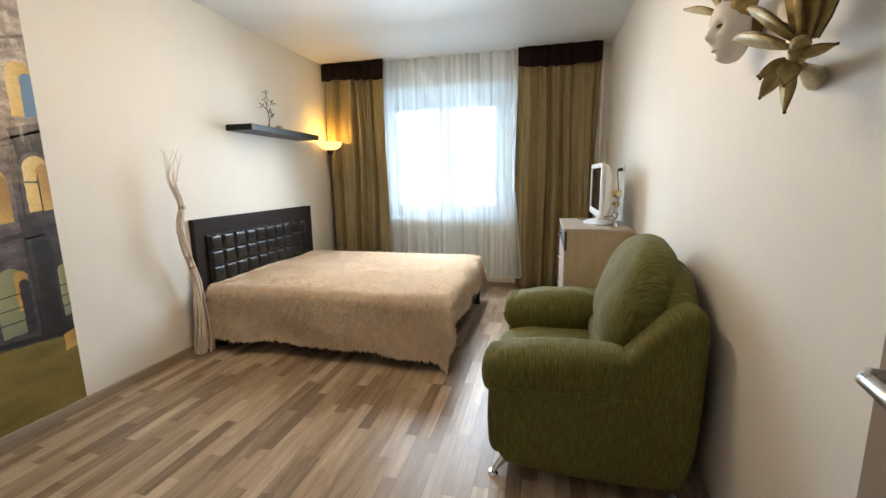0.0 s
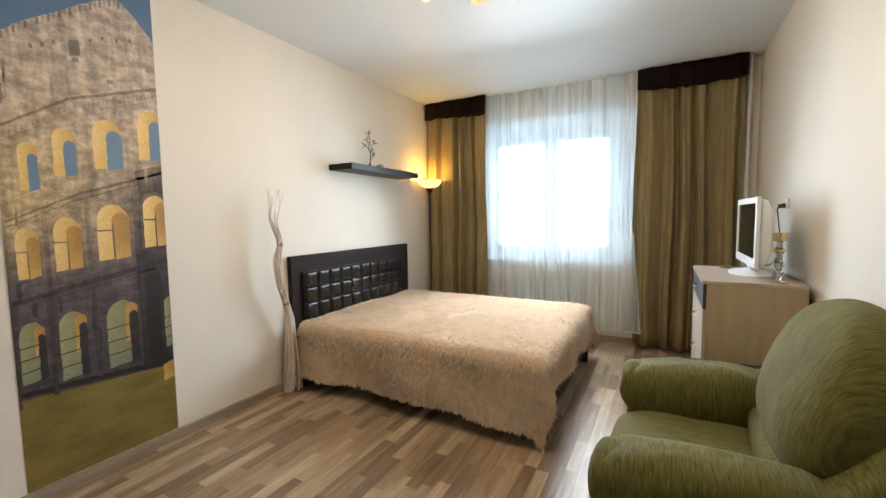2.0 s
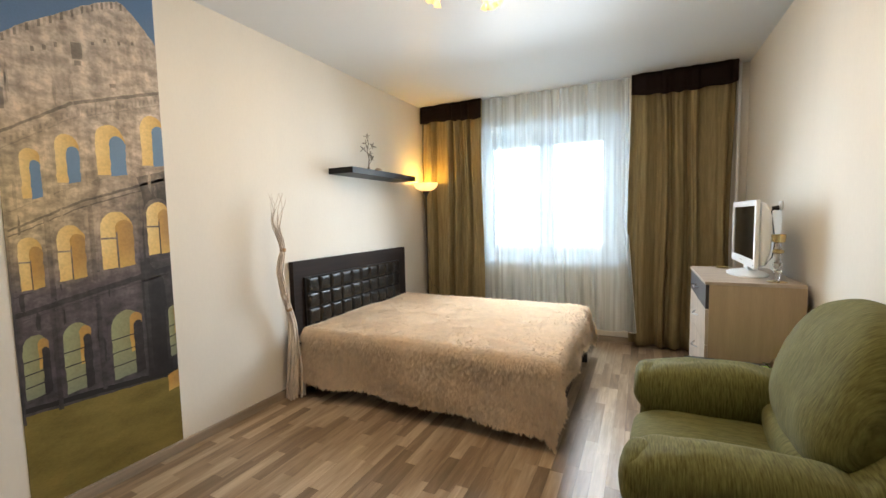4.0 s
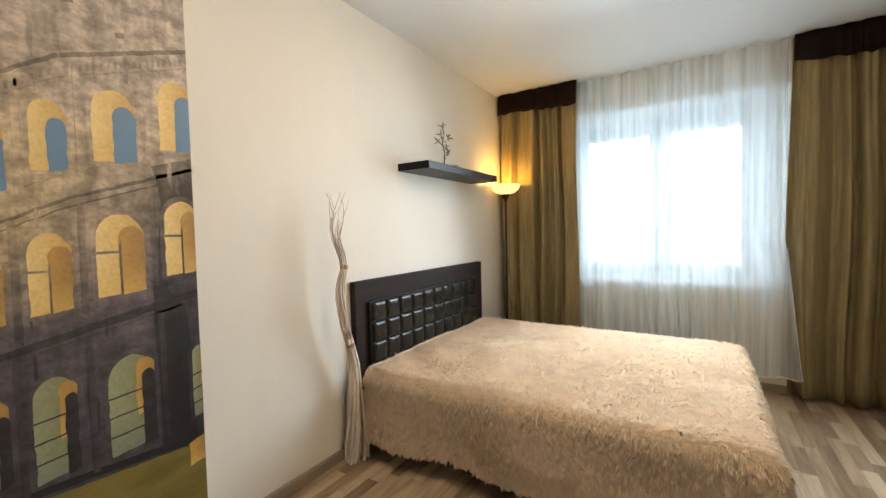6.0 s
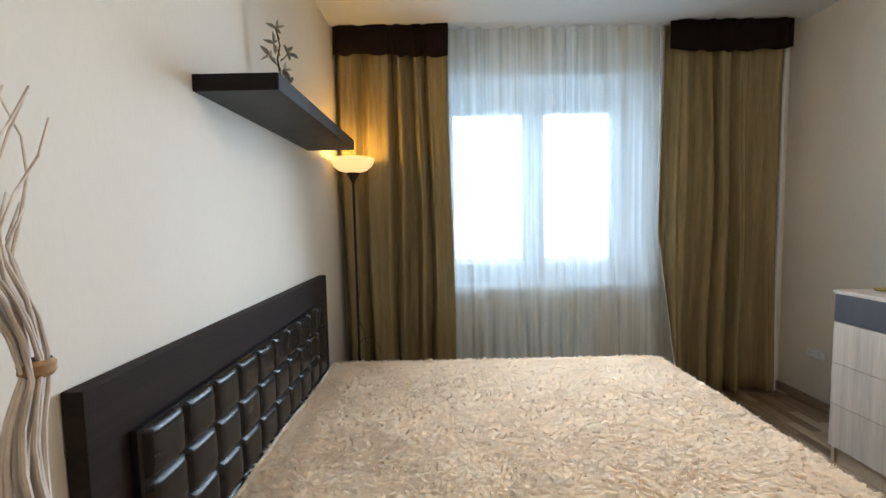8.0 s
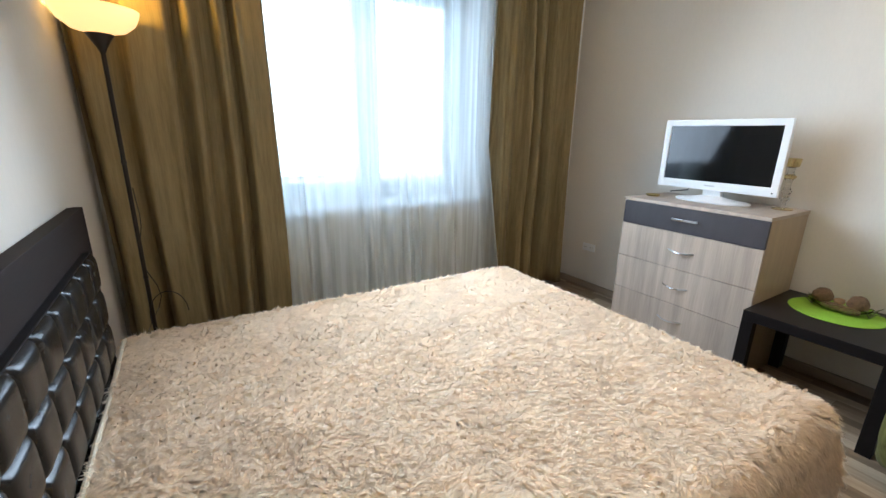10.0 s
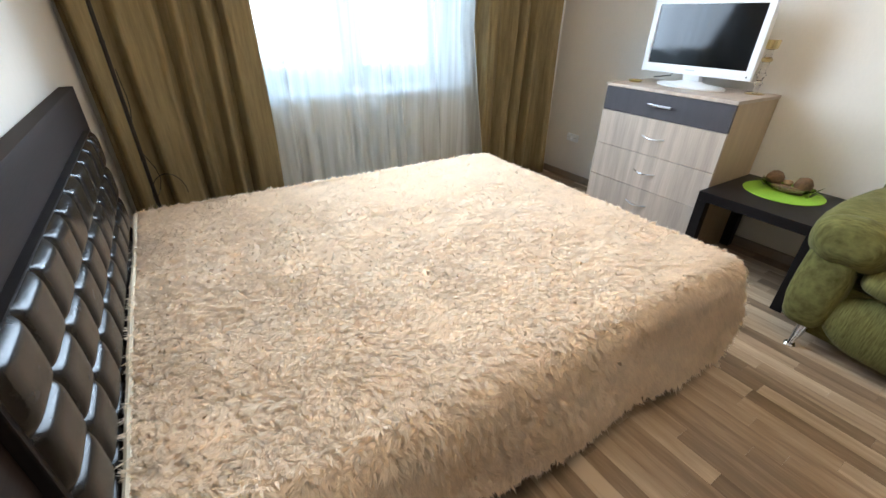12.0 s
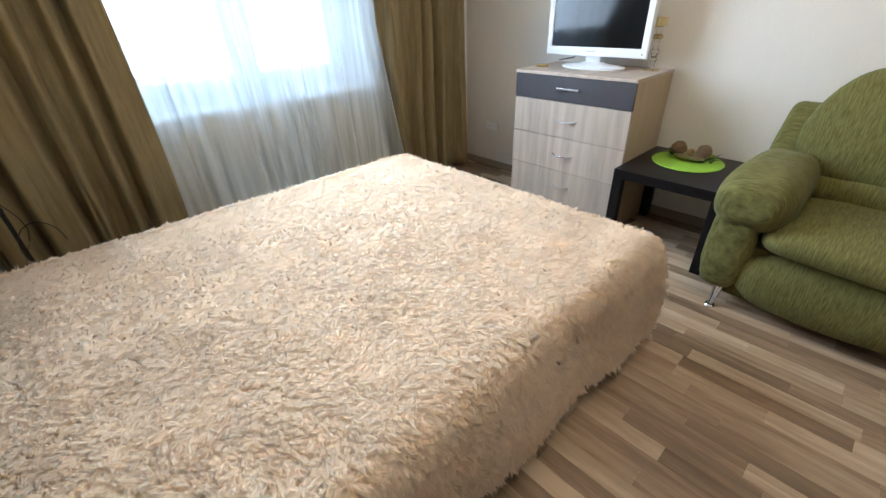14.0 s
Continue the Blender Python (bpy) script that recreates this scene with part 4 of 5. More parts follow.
bm = pillow((2.950, 3.310, 0.728), (0.130, 0.345, 0.266), 3.0, 2.7, tilt, 64, 44, belly)
part("back_cushion", wobble(wobble(bm, 0.008, 7), 0.0015, 24, 3.0), M_CHAIRB, chair)
bm = pillow((2.845, 3.310, 0.495), (0.085, 0.27, 0.075), 3.4, 2.5)
part("lumbar_roll", wobble(bm, 0.006, 8), M_CHAIRB, chair)
part("back_shell", wobble(pillow((3.035, 3.310, 0.520), (0.095, 0.365, 0.385), 3.6, 3.0, Matrix.Rotation(radians(5), 4, "Y"), 48, 24), 0.004, 6), M_CHAIRB, chair)
for yc in (CY0 + 0.003, CY1 - 0.003):
    s = -1 if yc < 3.3 else 1
    part("piping", tube([(2.40, yc, 0.420), (2.58, yc + 0.004 * s, 0.424), (2.76, yc + 0.004 * s, 0.424), (2.88, yc, 0.427)], 0.006, 8), M_CHAIR, chair)
for x, y, dx, dy in ((2.43, CY0 + 0.09, -0.06, -0.05), (2.41, CY1 - 0.10, -0.05, 0.0), (3.03, CY0 + 0.09, 0.05, -0.01), (3.03, CY1 - 0.10, 0.05, 0.02)):
    bm = tube([(x, y, 0.085), (x + dx * 0.4, y + dy * 0.4, 0.055), (x + dx * 0.85, y + dy * 0.85, 0.024), (x + dx, y + dy, 0.010)], [0.022, 0.018, 0.013, 0.012], 12)
    leg = part("leg", bm, M_CHROME, chair, "curved chrome foot")
    part("foot_pad", lathe([(0, 0.0), (0.021, 0.0), (0.023, 0.005), (0.018, 0.012), (0, 0.014)], (x + dx, y + dy, 0.0), 18), M_CHROME, leg)
chair.rotation_euler[2] = radians(-2.5)
chair.location += Vector((-0.008, 0.012, 0.0))

# ---- side table ----
TX0, TX1, TY0, TY1, TZ = 2.582, 3.122, 3.790, 4.331, 0.450
table = thing("side_table", (2.86, 4.07, 0), "square black-brown side table with thick legs", "table")
part("tabletop", box((TX0, TY0, TZ - 0.05), (TX1, TY1, TZ), 0.002), M_BLACK, table, smooth=False)
for x in (TX0, TX1 - 0.05):
    for y in (TY0, TY1 - 0.05):
        part("leg", box((x, y, 0), (x + 0.05, y + 0.05, TZ - 0.05), 0.002), M_BLACK, table, smooth=False)

# round lime mat and what lies on it
MATC = Vector((2.940, 4.090, TZ))
mat_thing = part("placemat", lathe([(0, 0), (0.178, 0), (0.180, 0.002), (0.178, 0.004), (0, 0.004)], MATC, 48), M_GREEN)
tagged(mat_thing, "round lime green felt placemat on the side table", "placemat")
ornament = thing("table_decoration", MATC + Vector((0.03, 0, 0.004)), "brown wicker balls on a log with dry sprigs", "ornament")
for x, y, r in ((0.045, 0.072, 0.040), (0.045, -0.058, 0.040)):
    bm = bmesh.new()
    bmesh.ops.create_icosphere(bm, subdivisions=3, radius=r, matrix=Matrix.Translation(MATC + Vector((x, y, r + 0.012))))
    part("wicker_ball", wobble(bm, 0.006, 60), M_WICKER, ornament)
part("log", wobble(tube([MATC + Vector((0.01, 0.06, 0.02)), MATC + Vector((0.0, 0.02, 0.024)), MATC + Vector((0.0, -0.04, 0.022)), MATC + Vector((0.01, -0.08, 0.02))], [0.014, 0.019, 0.018, 0.012], 10), 0.004, 50), M_WICKER, ornament)
part("pine_cone", wobble(pillow(MATC + Vector((0.03, 0.005, 0.048)), (0.018, 0.022, 0.016), 2, 2, seg=14, rows=8), 0.005, 90), M_RAFFIA, ornament)
for k in range(9):
    a = 0.7 * k
    p = MATC + Vector((0.02, 0.10 if k % 2 else -0.11, 0.008))
    q = p + Vector((0.05 * math.cos(a), 0.05 * math.sin(a), 0.03 + 0.01 * (k % 3)))
    part("sprig", tube([p, (p + q) / 2 + Vector((0, 0, 0.012)), q], [0.002, 0.003, 0.0008], 6), M_FOLIAGE, ornament)
part("glass_dish", lathe([(0.02, 0.003), (0.05, 0.006), (0.085, 0.03), (0.10, 0.05), (0.098, 0.051), (0.082, 0.033), (0.05, 0.010), (0.02, 0.006)], MATC + Vector((0.02, 0.0, 0)), 28, m=Matrix.Diagonal((0.7, 1.25, 0.9, 1)).to_3x3().to_4x4()), M_CLEAR, ornament, "clear glass dish")

# ---- chest of drawers ----
DX0, DX1, DY0, DY1, DZ = 2.680, 3.130, 4.337, 5.102, 0.889
chest = thing("chest_of_drawers", (2.88, 4.73, 0), "light ash chest of drawers with one charcoal top drawer", "chest of drawers")
part("top", box((DX0 - 0.006, DY0 - 0.004, DZ - 0.018), (DX1, DY1 + 0.004, DZ), 0.002), M_ASH, chest, smooth=False)
for y in (DY0, DY1 - 0.017):
    part("side_panel", box((DX0 + 0.018, y, 0), (DX1, y + 0.017, DZ - 0.019), 0.001), M_ASHSIDE, chest, smooth=False)
part("back_panel", box((DX1 - 0.006, DY0 + 0.018, 0.03), (DX1 - 0.001, DY1 - 0.018, DZ - 0.02)), M_ASHSIDE, chest, smooth=False)
part("plinth", box((DX0 + 0.03, DY0 + 0.018, 0), (DX0 + 0.045, DY1 - 0.018, 0.085)), M_ASHSIDE, chest, smooth=False)
part("carcass", box((DX0 + 0.022, DY0 + 0.018, 0.086), (DX1 - 0.01, DY1 - 0.018, DZ - 0.02)), M_GAP, chest, smooth=False)
for k, (z0, z1) in enumerate(((0.731, 0.868), (0.522, 0.728), (0.313, 0.519), (0.090, 0.310))):
    drawer = part("drawer", box((DX0, DY0 + 0.001, z0), (DX0 + 0.017, DY1 - 0.001, z1), 0.0015), M_CHAR if k == 0 else M_ASH, chest, "charcoal drawer front" if k == 0 else "", smooth=False)
    zc, yc = (0.805, 0.627, 0.418, 0.215)[k], 4.72
    if k == 0:
        bm = box((DX0 - 0.026, yc - 0.07, zc - 0.006), (DX0 - 0.018, yc + 0.07, zc + 0.006), 0.002)
        box((DX0 - 0.02, yc - 0.06, zc - 0.004), (DX0 + 0.001, yc - 0.05, zc + 0.004), bm=bm)
        box((DX0 - 0.02, yc + 0.05, zc - 0.004), (DX0 + 0.001, yc + 0.06, zc + 0.004), bm=bm)
        part("handle", bm, M_STEEL, drawer, "straight satin steel handle", smooth=False)
    else:
        pts = [(DX0 + 0.001 - 0.026 * math.sin(math.pi * i / 12), yc - 0.07 + 0.14 * i / 12, zc - 0.006 * math.sin(math.pi * i / 12)) for i in range(13)]
        part("handle", tube(pts, 0.0042, 8), M_STEEL, drawer, "bowed satin steel handle")

# ---- television ----
VX, VY0, VY1, VZ0, VZ1 = 2.915, 4.420, 5.055, 0.955, 1.344
tv = thing("television", (2.93, 4.738, DZ), "white flat television with a dark screen, switched off", "television")
bz = 0.034
bm = box((VX, VY0, VZ0), (VX + 0.02, VY0 + bz, VZ1), 0.004)
box((VX, VY1 - bz, VZ0), (VX + 0.02, VY1, VZ1), 0.004, bm)
box((VX + 0.0005, VY0 + bz - 0.004, VZ1 - bz), (VX + 0.0195, VY1 - bz + 0.004, VZ1), 0.004, bm)
box((VX + 0.0005, VY0 + bz - 0.004, VZ0), (VX + 0.0195, VY1 - bz + 0.004, VZ0 + 0.048), 0.004, bm)
part("bezel", bm, M_WHITE, tv, "glossy white frame", smooth=False)
part("screen", box((VX + 0.006, VY0 + bz, VZ0 + 0.048), (VX + 0.016, VY1 - bz, VZ1 - bz)), M_SCREEN, tv, "dark glossy screen", smooth=False)
part("back", wobble(prism([(VX + 0.02, VZ0 + 0.01), (VX + 0.055, VZ0 + 0.02), (VX + 0.08, VZ0 + 0.10), (VX + 0.08, VZ1 - 0.09), (VX + 0.05, VZ1 - 0.02), (VX + 0.02, VZ1 - 0.01)], 1, VY0 + 0.012, VY1 - 0.012, 0.012), 0.0, 1), M_WHITE, tv)
part("neck", prism([(VX + 0.012, VZ0 + 0.02), (VX + 0.045, VZ0 + 0.02), (VX + 0.075, DZ + 0.012), (VX + 0.030, DZ + 0.012)], 1, 4.69, 4.79, 0.006), M_WHITE, tv)
part("foot", lathe([(0, 0), (0.98, 0), (1.0, 0.008), (0.92, 0.014), (0.5, 0.022), (0.26, 0.034), (0, 0.036)], (VX + 0.030, 4.738, DZ + 0.0005), 48, m=Matrix.Diagonal((0.105, 0.20, 1, 1))), M_WHITE, tv)
part("badge", box((VX - 0.0012, 4.72, VZ0 + 0.022), (VX - 0.0002, 4.776, VZ0 + 0.029)), M_STEEL, tv, smooth=False)
part("power_light", box((VX - 0.0012, VY0 + 0.020, VZ0 + 0.016), (VX - 0.0002, VY0 + 0.027, VZ0 + 0.023)), M_GAP, tv, smooth=False)

# glass candle holder and gilt dishes on the chest
holder = thing("candle_holder", (3.02, 4.42, DZ), "clear glass candle holder with a gilt foot", "candle holder")
part("gilt_foot", lathe([(0, 0), (0.045, 0), (0.047, 0.004), (0.02, 0.009), (0, 0.009)], (3.02, 4.42, DZ), 28), M_BRASS, holder)
part("stem", lathe([(0.010, 0.009), (0.012, 0.04), (0.022, 0.055), (0.012, 0.072), (0.024, 0.095), (0.013, 0.115), (0.015, 0.15), (0.024, 0.168), (0.013, 0.19), (0.015, 0.215)], (3.02, 4.42, DZ), 18), M_CLEAR, holder)
part("cup", lathe([(0.011, 0.215), (0.030, 0.222), (0.034, 0.262), (0.032, 0.262), (0.028, 0.226), (0, 0.222)], (3.02, 4.42, DZ), 20), M_BRASS, holder)
part("gilt_ring", lathe([(0.020, 0.160), (0.027, 0.164), (0.027, 0.174), (0.020, 0.178)], (3.02, 4.42, DZ), 18), M_BRASS, holder)
dish = part("dish", lathe([(0, 0), (0.034, 0), (0.042, 0.010), (0.040, 0.011), (0.03, 0.004), (0, 0.004)], (2.86, 5.04, DZ), 24), M_GOLD)
tagged(dish, "small gilt dish on the chest of drawers", "dish")


def socket(place, count, name="wall_socket"):
    x, y, z = place
    ob = thing(name, place, "white double wall socket" if count == 2 else "white wall socket with a black plug", "socket")
    for k in range(count):
        yc = y + (k - (count - 1) / 2) * 0.060
        plate = part("plate", box((X1 - 0.011, yc - 0.029, z - 0.030), (X1 - 0.0005, yc + 0.029, z + 0.030), 0.003), M_WHITE, ob, smooth=False)
        part("cup", lathe([(0.021, 0), (0.019, 0.004), (0, 0.0045)], (X1 - 0.0112, yc, z), 20, m=Matrix.Rotation(radians(-90), 4, "Y")), M_HEM, plate)
        for s in (-0.009, 0.009):
            part("hole", lathe([(0.0028, 0), (0, 0.0012)], (X1 - 0.0158, yc + s, z), 8, m=Matrix.Rotation(radians(-90), 4, "Y")), M_GAP, plate)
    return ob


socket((X1, 5.70, 0.352), 2)
socket((X1, 4.96, 1.312), 1)
plug = thing("power_cable", (X1 - 0.02, 4.960, 1.30), "black plug and cable hanging from the wall socket", "cable")
part("plug", tube([(X1 - 0.016, 4.960, 1.30), (X1 - 0.045, 4.960, 1.297), (X1 - 0.055, 4.960, 1.27)], [0.017, 0.014, 0.008], 10), M_CORD, plug)
part("cord", tube([(X1 - 0.053, 4.960, 1.275), (X1 - 0.045, 4.955, 1.20), (X1 - 0.035, 4.930, 1.08), (X1 - 0.05, 4.920, 0.98), (X1 - 0.08, 4.950, 0.925), (X1 - 0.13, 5.030, 0.91)], 0.0035, 6), M_CORD, plug)

# ---- curtains ----


def curtain(name, x0, x1, ybase, seed, label):
    """A heavy lined curtain in deep folds, hung from the ceiling, with a dark band at its head."""
    ob = thing(name, ((x0 + x1) / 2, ybase, 0.03), label, "curtain", "curtains at the window")
    top, band_z = H - 0.004, 2.352

    def fold(u, z):
        w = x1 - x0
        ph = u * w * 42 + 1.5 * math.sin(u * 9 + seed) + 0.8 * math.sin(u * 23 + seed * 2)
        deep = 0.030 + 0.016 * (1 - z / top)
        return ybase + deep * math.tanh(1.9 * math.sin(ph)) / 0.956 + 0.010 * math.sin(ph * 2.3 + z * 1.2 + seed) + 0.02 * noise.noise(Vector((u * 3, z * 1.1, seed)))

    def cloth(z0, z1, rows, front, ragged):
        bm = bmesh.new()
        cols = 200
        g = []
        for i in range(cols + 1):
            u = i / cols
            col = []
            for j in range(rows + 1):
                z = z0 + (z1 - z0) * j / rows
                if j == 0:
                    z += ragged * (0.6 * math.sin(u * (x1 - x0) * 42 + 1.5 * math.sin(u * 9 + seed)) + 0.8 * math.sin(u * 5 + seed))
                x = x0 + (x1 - x0) * u + 0.012 * math.sin(z * 2.3 + seed + u * 6)
                y = (ybase + 0.25 * (fold(u, z) - ybase) - front) if front else fold(u, z)
                col.append(bm.verts.new((x, y, z)))
            g.append(col)
        for i in range(cols):
            for j in range(rows):
                bm.faces.new((g[i][j], g[i + 1][j], g[i + 1][j + 1], g[i][j + 1]))
        return bm
    body = part("drape", cloth(0.03, top, 24, 0.0, 0.004), M_CURT, ob, sharp=180)
    s = body.modifiers.new("thickness", "SOLIDIFY")
    s.thickness = 0.004
    head = part("valance", cloth(band_z, top - 0.001, 4, 0.045, 0.014), M_VAL, ob, "dark brown band", sharp=180)
    s = head.modifiers.new("thickness", "SOLIDIFY")
    s.thickness = 0.006
    return ob


curtain("curtain", 0.035, 0.790, 5.885, 0.4, "olive-brown floor-length curtain with dark brown head band")
curtain("curtain", 2.235, 3.045, 5.895, 2.1, "olive-brown floor-length curtain with dark brown head band")

# sheer voile between them, flaring at its lower corner
tulle = thing("tulle_curtain", (1.5, 5.93, 0.12), "sheer white voile curtain with a pale hem", "curtain", "curtains at the window")
bm = bmesh.new()
cols, rows = 220, 26
g = []
TL0, TL1 = 0.70, 2.275


def voile(u, v):
    z = 0.145 + (H - 0.005 - 0.145) * v
    flare = 0.085 * max(0.0, 0.42 - v) / 0.42
    x = TL0 + (TL1 - 0.045 + flare - TL0) * u
    front = 0.11 * max(0.0, u - 0.86) / 0.14 * max(0.0, 0.42 - v) / 0.42
    ph = u * 78 + 2.2 * math.sin(u * 11) + 1.0 * math.sin(u * 31 + 1)
    y = 5.906 + 0.018 * math.sin(ph) + 0.008 * math.sin(ph * 1.9 + v * 3) - 0.015 * (1 - v) * math.sin(u * 17) - front
    return Vector((x, y, z + 0.012 * math.sin(u * 21) * (v < 0.001)))


for i in range(cols + 1):
    g.append([bm.verts.new(voile(i / cols, j / rows)) for j in range(rows + 1)])
for i in range(cols):
    for j in range(rows):
        bm.faces.new((g[i][j], g[i + 1][j], g[i + 1][j + 1], g[i][j + 1]))
part("voile", bm, M_TULLE, tulle, sharp=180)
part("hem", tube([voile(i / 60, 0.0) for i in range(61)], 0.0035, 6), M_HEM, tulle)
part("side_hem", tube([voile(1.0, j / 40) for j in range(41)], 0.003, 6), M_HEM, tulle)

# radiator and riser pipe under the window
radiator = thing("radiator", (1.4, 5.98, 0.12), "white sectional radiator under the window", "radiator")
for k in range(10):
    x = 1.0 + 0.08 * k
    part("section", box((x + 0.007, 5.950, 0.12), (x + 0.073, 5.992, 0.60), 0.010), M_RAD, radiator)
part("top_grille", box((1.0, 5.948, 0.604), (1.80, 5.992, 0.622), 0.003), M_RAD, radiator)
pipe = part("heating_pipe", tube([(3.085, 5.95, 0), (3.085, 5.95, 1.2), (3.085, 5.95, H)], 0.013, 12), M_RAD)
tagged(pipe, "white heating riser pipe in the corner", "pipe")

# ---- floor lamp ----
lamp = thing("floor_lamp", (LAMP_X, LAMP_Y, 0), "slim dark uplighter floor lamp with a lit amber bowl", "floor lamp")
part("base_plate", lathe([(0, 0), (0.125, 0), (0.127, 0.008), (0.10, 0.02), (0.02, 0.028), (0, 0.028)], (LAMP_X, LAMP_Y, 0), 32), M_LAMPM, lamp)
part("pole", lathe([(0.0085, 0.028), (0.0085, 0.60), (0.0105, 0.602), (0.0105, 0.612), (0.0085, 0.614), (0.0085, 1.10), (0.0105, 1.102), (0.0105, 1.112), (0.0085, 1.114), (0.0085, 1.53)], (LAMP_X, LAMP_Y, 0), 12), M_LAMPM, lamp)
part("neck", lathe([(0.009, 1.518), (0.016, 1.535), (0.032, 1.562), (0.046, 1.584), (0.0, 1.584)], (LAMP_X, LAMP_Y, 0), 24), M_LAMPM, lamp)
part("bowl", lathe([(0.040, 1.586), (0.085, 1.598), (0.118, 1.625), (0.132, 1.652), (0.137, 1.672), (0.133, 1.672), (0.128, 1.654), (0.114, 1.629), (0.082, 1.603), (0.0, 1.592)], (LAMP_X, LAMP_Y, 0), 40), M_BOWL, lamp, "lit amber glass bowl")
cord_pts = [(LAMP_X + 0.012 + 0.05 * math.sin(k * 0.9) * (k / 14) * (k < 13), LAMP_Y + 0.01, 1.0 - 0.055 * k) for k in range(14)]
part("cord", tube(cord_pts, 0.0022, 6), M_CORD, lamp)
loop = [(LAMP_X + 0.065 + 0.075 * math.cos(a), LAMP_Y - 0.01, 0.42 + 0.11 * math.sin(a)) for a in [math.tau * k / 20 for k in range(19)]]
part("cord", tube(loop, 0.0022, 6), M_CORD, lamp)

# ---- shelf with ornaments ----
SZ = 1.707
shelf = thing("wall_shelf", (X0, 4.79, SZ - 0.048), "black-brown floating wall shelf above the bed", "shelf")
part("board", box((X0 + 0.001, 4.288, SZ - 0.048), (0.2605, 5.298, SZ), 0.001), M_BLACK, shelf, smooth=False)
part("front_edge", box((0.2608, 4.286, SZ - 0.0478), (0.2622, 5.300, SZ - 0.0002)), M_BLACK, shelf, smooth=False)
part("end_edge", box((X0 + 0.001, 4.2855, SZ - 0.0478), (0.2603, 4.2875, SZ - 0.0002)), M_BLACK, shelf, smooth=False)
part("end_edge", box((X0 + 0.001, 5.2985, SZ - 0.0478), (0.2603, 5.3005, SZ - 0.0002)), M_BLACK, shelf, smooth=False)
OX, OY = 0.105, 4.72
twig = thing("metal_twig", (OX, OY, SZ), "small dark metal twig ornament with pewter petals", "ornament")
part("base", lathe([(0, 0), (0.028, 0), (0.026, 0.012), (0.014, 0.030), (0.007, 0.05), (0, 0.05)], (OX, OY, SZ), 18), M_TWIG, twig)
stem = [(OX, OY, SZ + 0.04), (OX, OY + 0.012, SZ + 0.12), (OX - 0.005, OY - 0.008, SZ + 0.20), (OX, OY + 0.010, SZ + 0.26), (OX - 0.008, OY - 0.008, SZ + 0.32)]
part("stem", tube(stem, [0.005, 0.004, 0.004, 0.003, 0.002], 8), M_TWIG, twig)


def petal(p, d, size, mat, parent, name="petal", cup=0.25, wide=0.30):
    """A pointed leaf with a midrib fold, from p along d."""
    d = Vector(d).normalized()
    s = d.cross(Vector((0.3, 0.2, 1))).normalized()
    nrm_ = s.cross(d)
    bm = bmesh.new()
    n = 7
    rowsv = []
    for k in range(n + 1):
        f = k / n
        w = size * wide * math.sin(math.pi * (0.06 + 0.94 * f) ** 0.8) + 0.0004
        c = Vector(p) + d * size * f + nrm_ * size * cup * f * f
        rowsv.append([bm.verts.new(c + s * w * q + nrm_ * (abs(q) * w * 0.35)) for q in (-1, -0.5, 0, 0.5, 1)])
    for a, b in zip(rowsv, rowsv[1:]):
        for q in range(4):
            bm.faces.new((a[q], a[q + 1], b[q + 1], b[q]))
    edge = [tuple(row[0].co) for row in rowsv] + [tuple(row[-1].co) for row in reversed(rowsv)]
    ob = part(name, bm, mat, parent)
    sol = ob.modifiers.new("thickness", "SOLIDIFY")
    sol.thickness = max(size * 0.03, 0.001)
    if name == "gilt_leaf":
        part("rim", tube(edge, max(0.0016, size * 0.011), 6), M_GOLDEDGE, ob, "dark gilt rim")
    return ob


for off, up, turn in ((-0.012, 0.315, 0.3), (-0.040, 0.205, 2.6), (0.034, 0.235, -0.4), (0.028, 0.110, 0.9), (-0.020, 0.255, 1.9), (0.012, 0.165, -1.2)):
    hub = Vector((OX + 0.7 * off, OY + 0.7 * off, SZ + up))
    nearest = Vector((OX, OY + 0.006, SZ + up - 0.035))
    part("twiglet", tube([nearest, (nearest + hub) / 2 + Vector((0.004, -0.004, -0.004)), hub], [0.0028, 0.0022, 0.0016], 6), M_TWIG, twig)
    for lean_a, ln in ((turn, 0.046), (turn + 1.25, 0.038), (turn + 2.7, 0.034), (turn - 1.1, 0.026)):
        petal(hub, (0.7 * math.cos(lean_a), 0.7 * math.cos(lean_a) + 0.15, math.sin(lean_a)), ln, M_LEAFM, twig, "petal", 0.22, 0.42)
pebble = part("pebble", wobble(pillow((OX + 0.02, OY + 0.125, SZ + 0.026), (0.032, 0.042, 0.027), 2.1, 2.1, seg=24, rows=14), 0.003, 30), M_STONE)
tagged(pebble, "smooth beige pebble on the wall shelf", "pebble")

# ---- bundle of willow branches ----
BRX, BRY = 0.105, 3.75
branches = thing("branch_bundle", (BRX, BRY, 0), "tied bundle of whitewashed curly willow branches", "branches")
rb = random.Random(5)
LINE_Z = (0.0, 0.25, 0.54, 0.66, 0.78, 0.92, 1.0, 1.085, 1.17, 1.25, 1.33, 1.40, 1.52)
LINE_Y = (3.755, 3.750, 3.735, 3.70, 3.650, 3.615, 3.615, 3.645, 3.632, 3.602, 3.612, 3.632, 3.645)
LINE_X = (0.085, 0.095, 0.110, 0.120, 0.132, 0.145, 0.150, 0.150, 0.145, 0.140, 0.135, 0.130, 0.120)
LINE_W = (0.085, 0.055, 0.030, 0.022, 0.026, 0.034, 0.030, 0.019, 0.026, 0.030, 0.052, 0.072, 0.095)
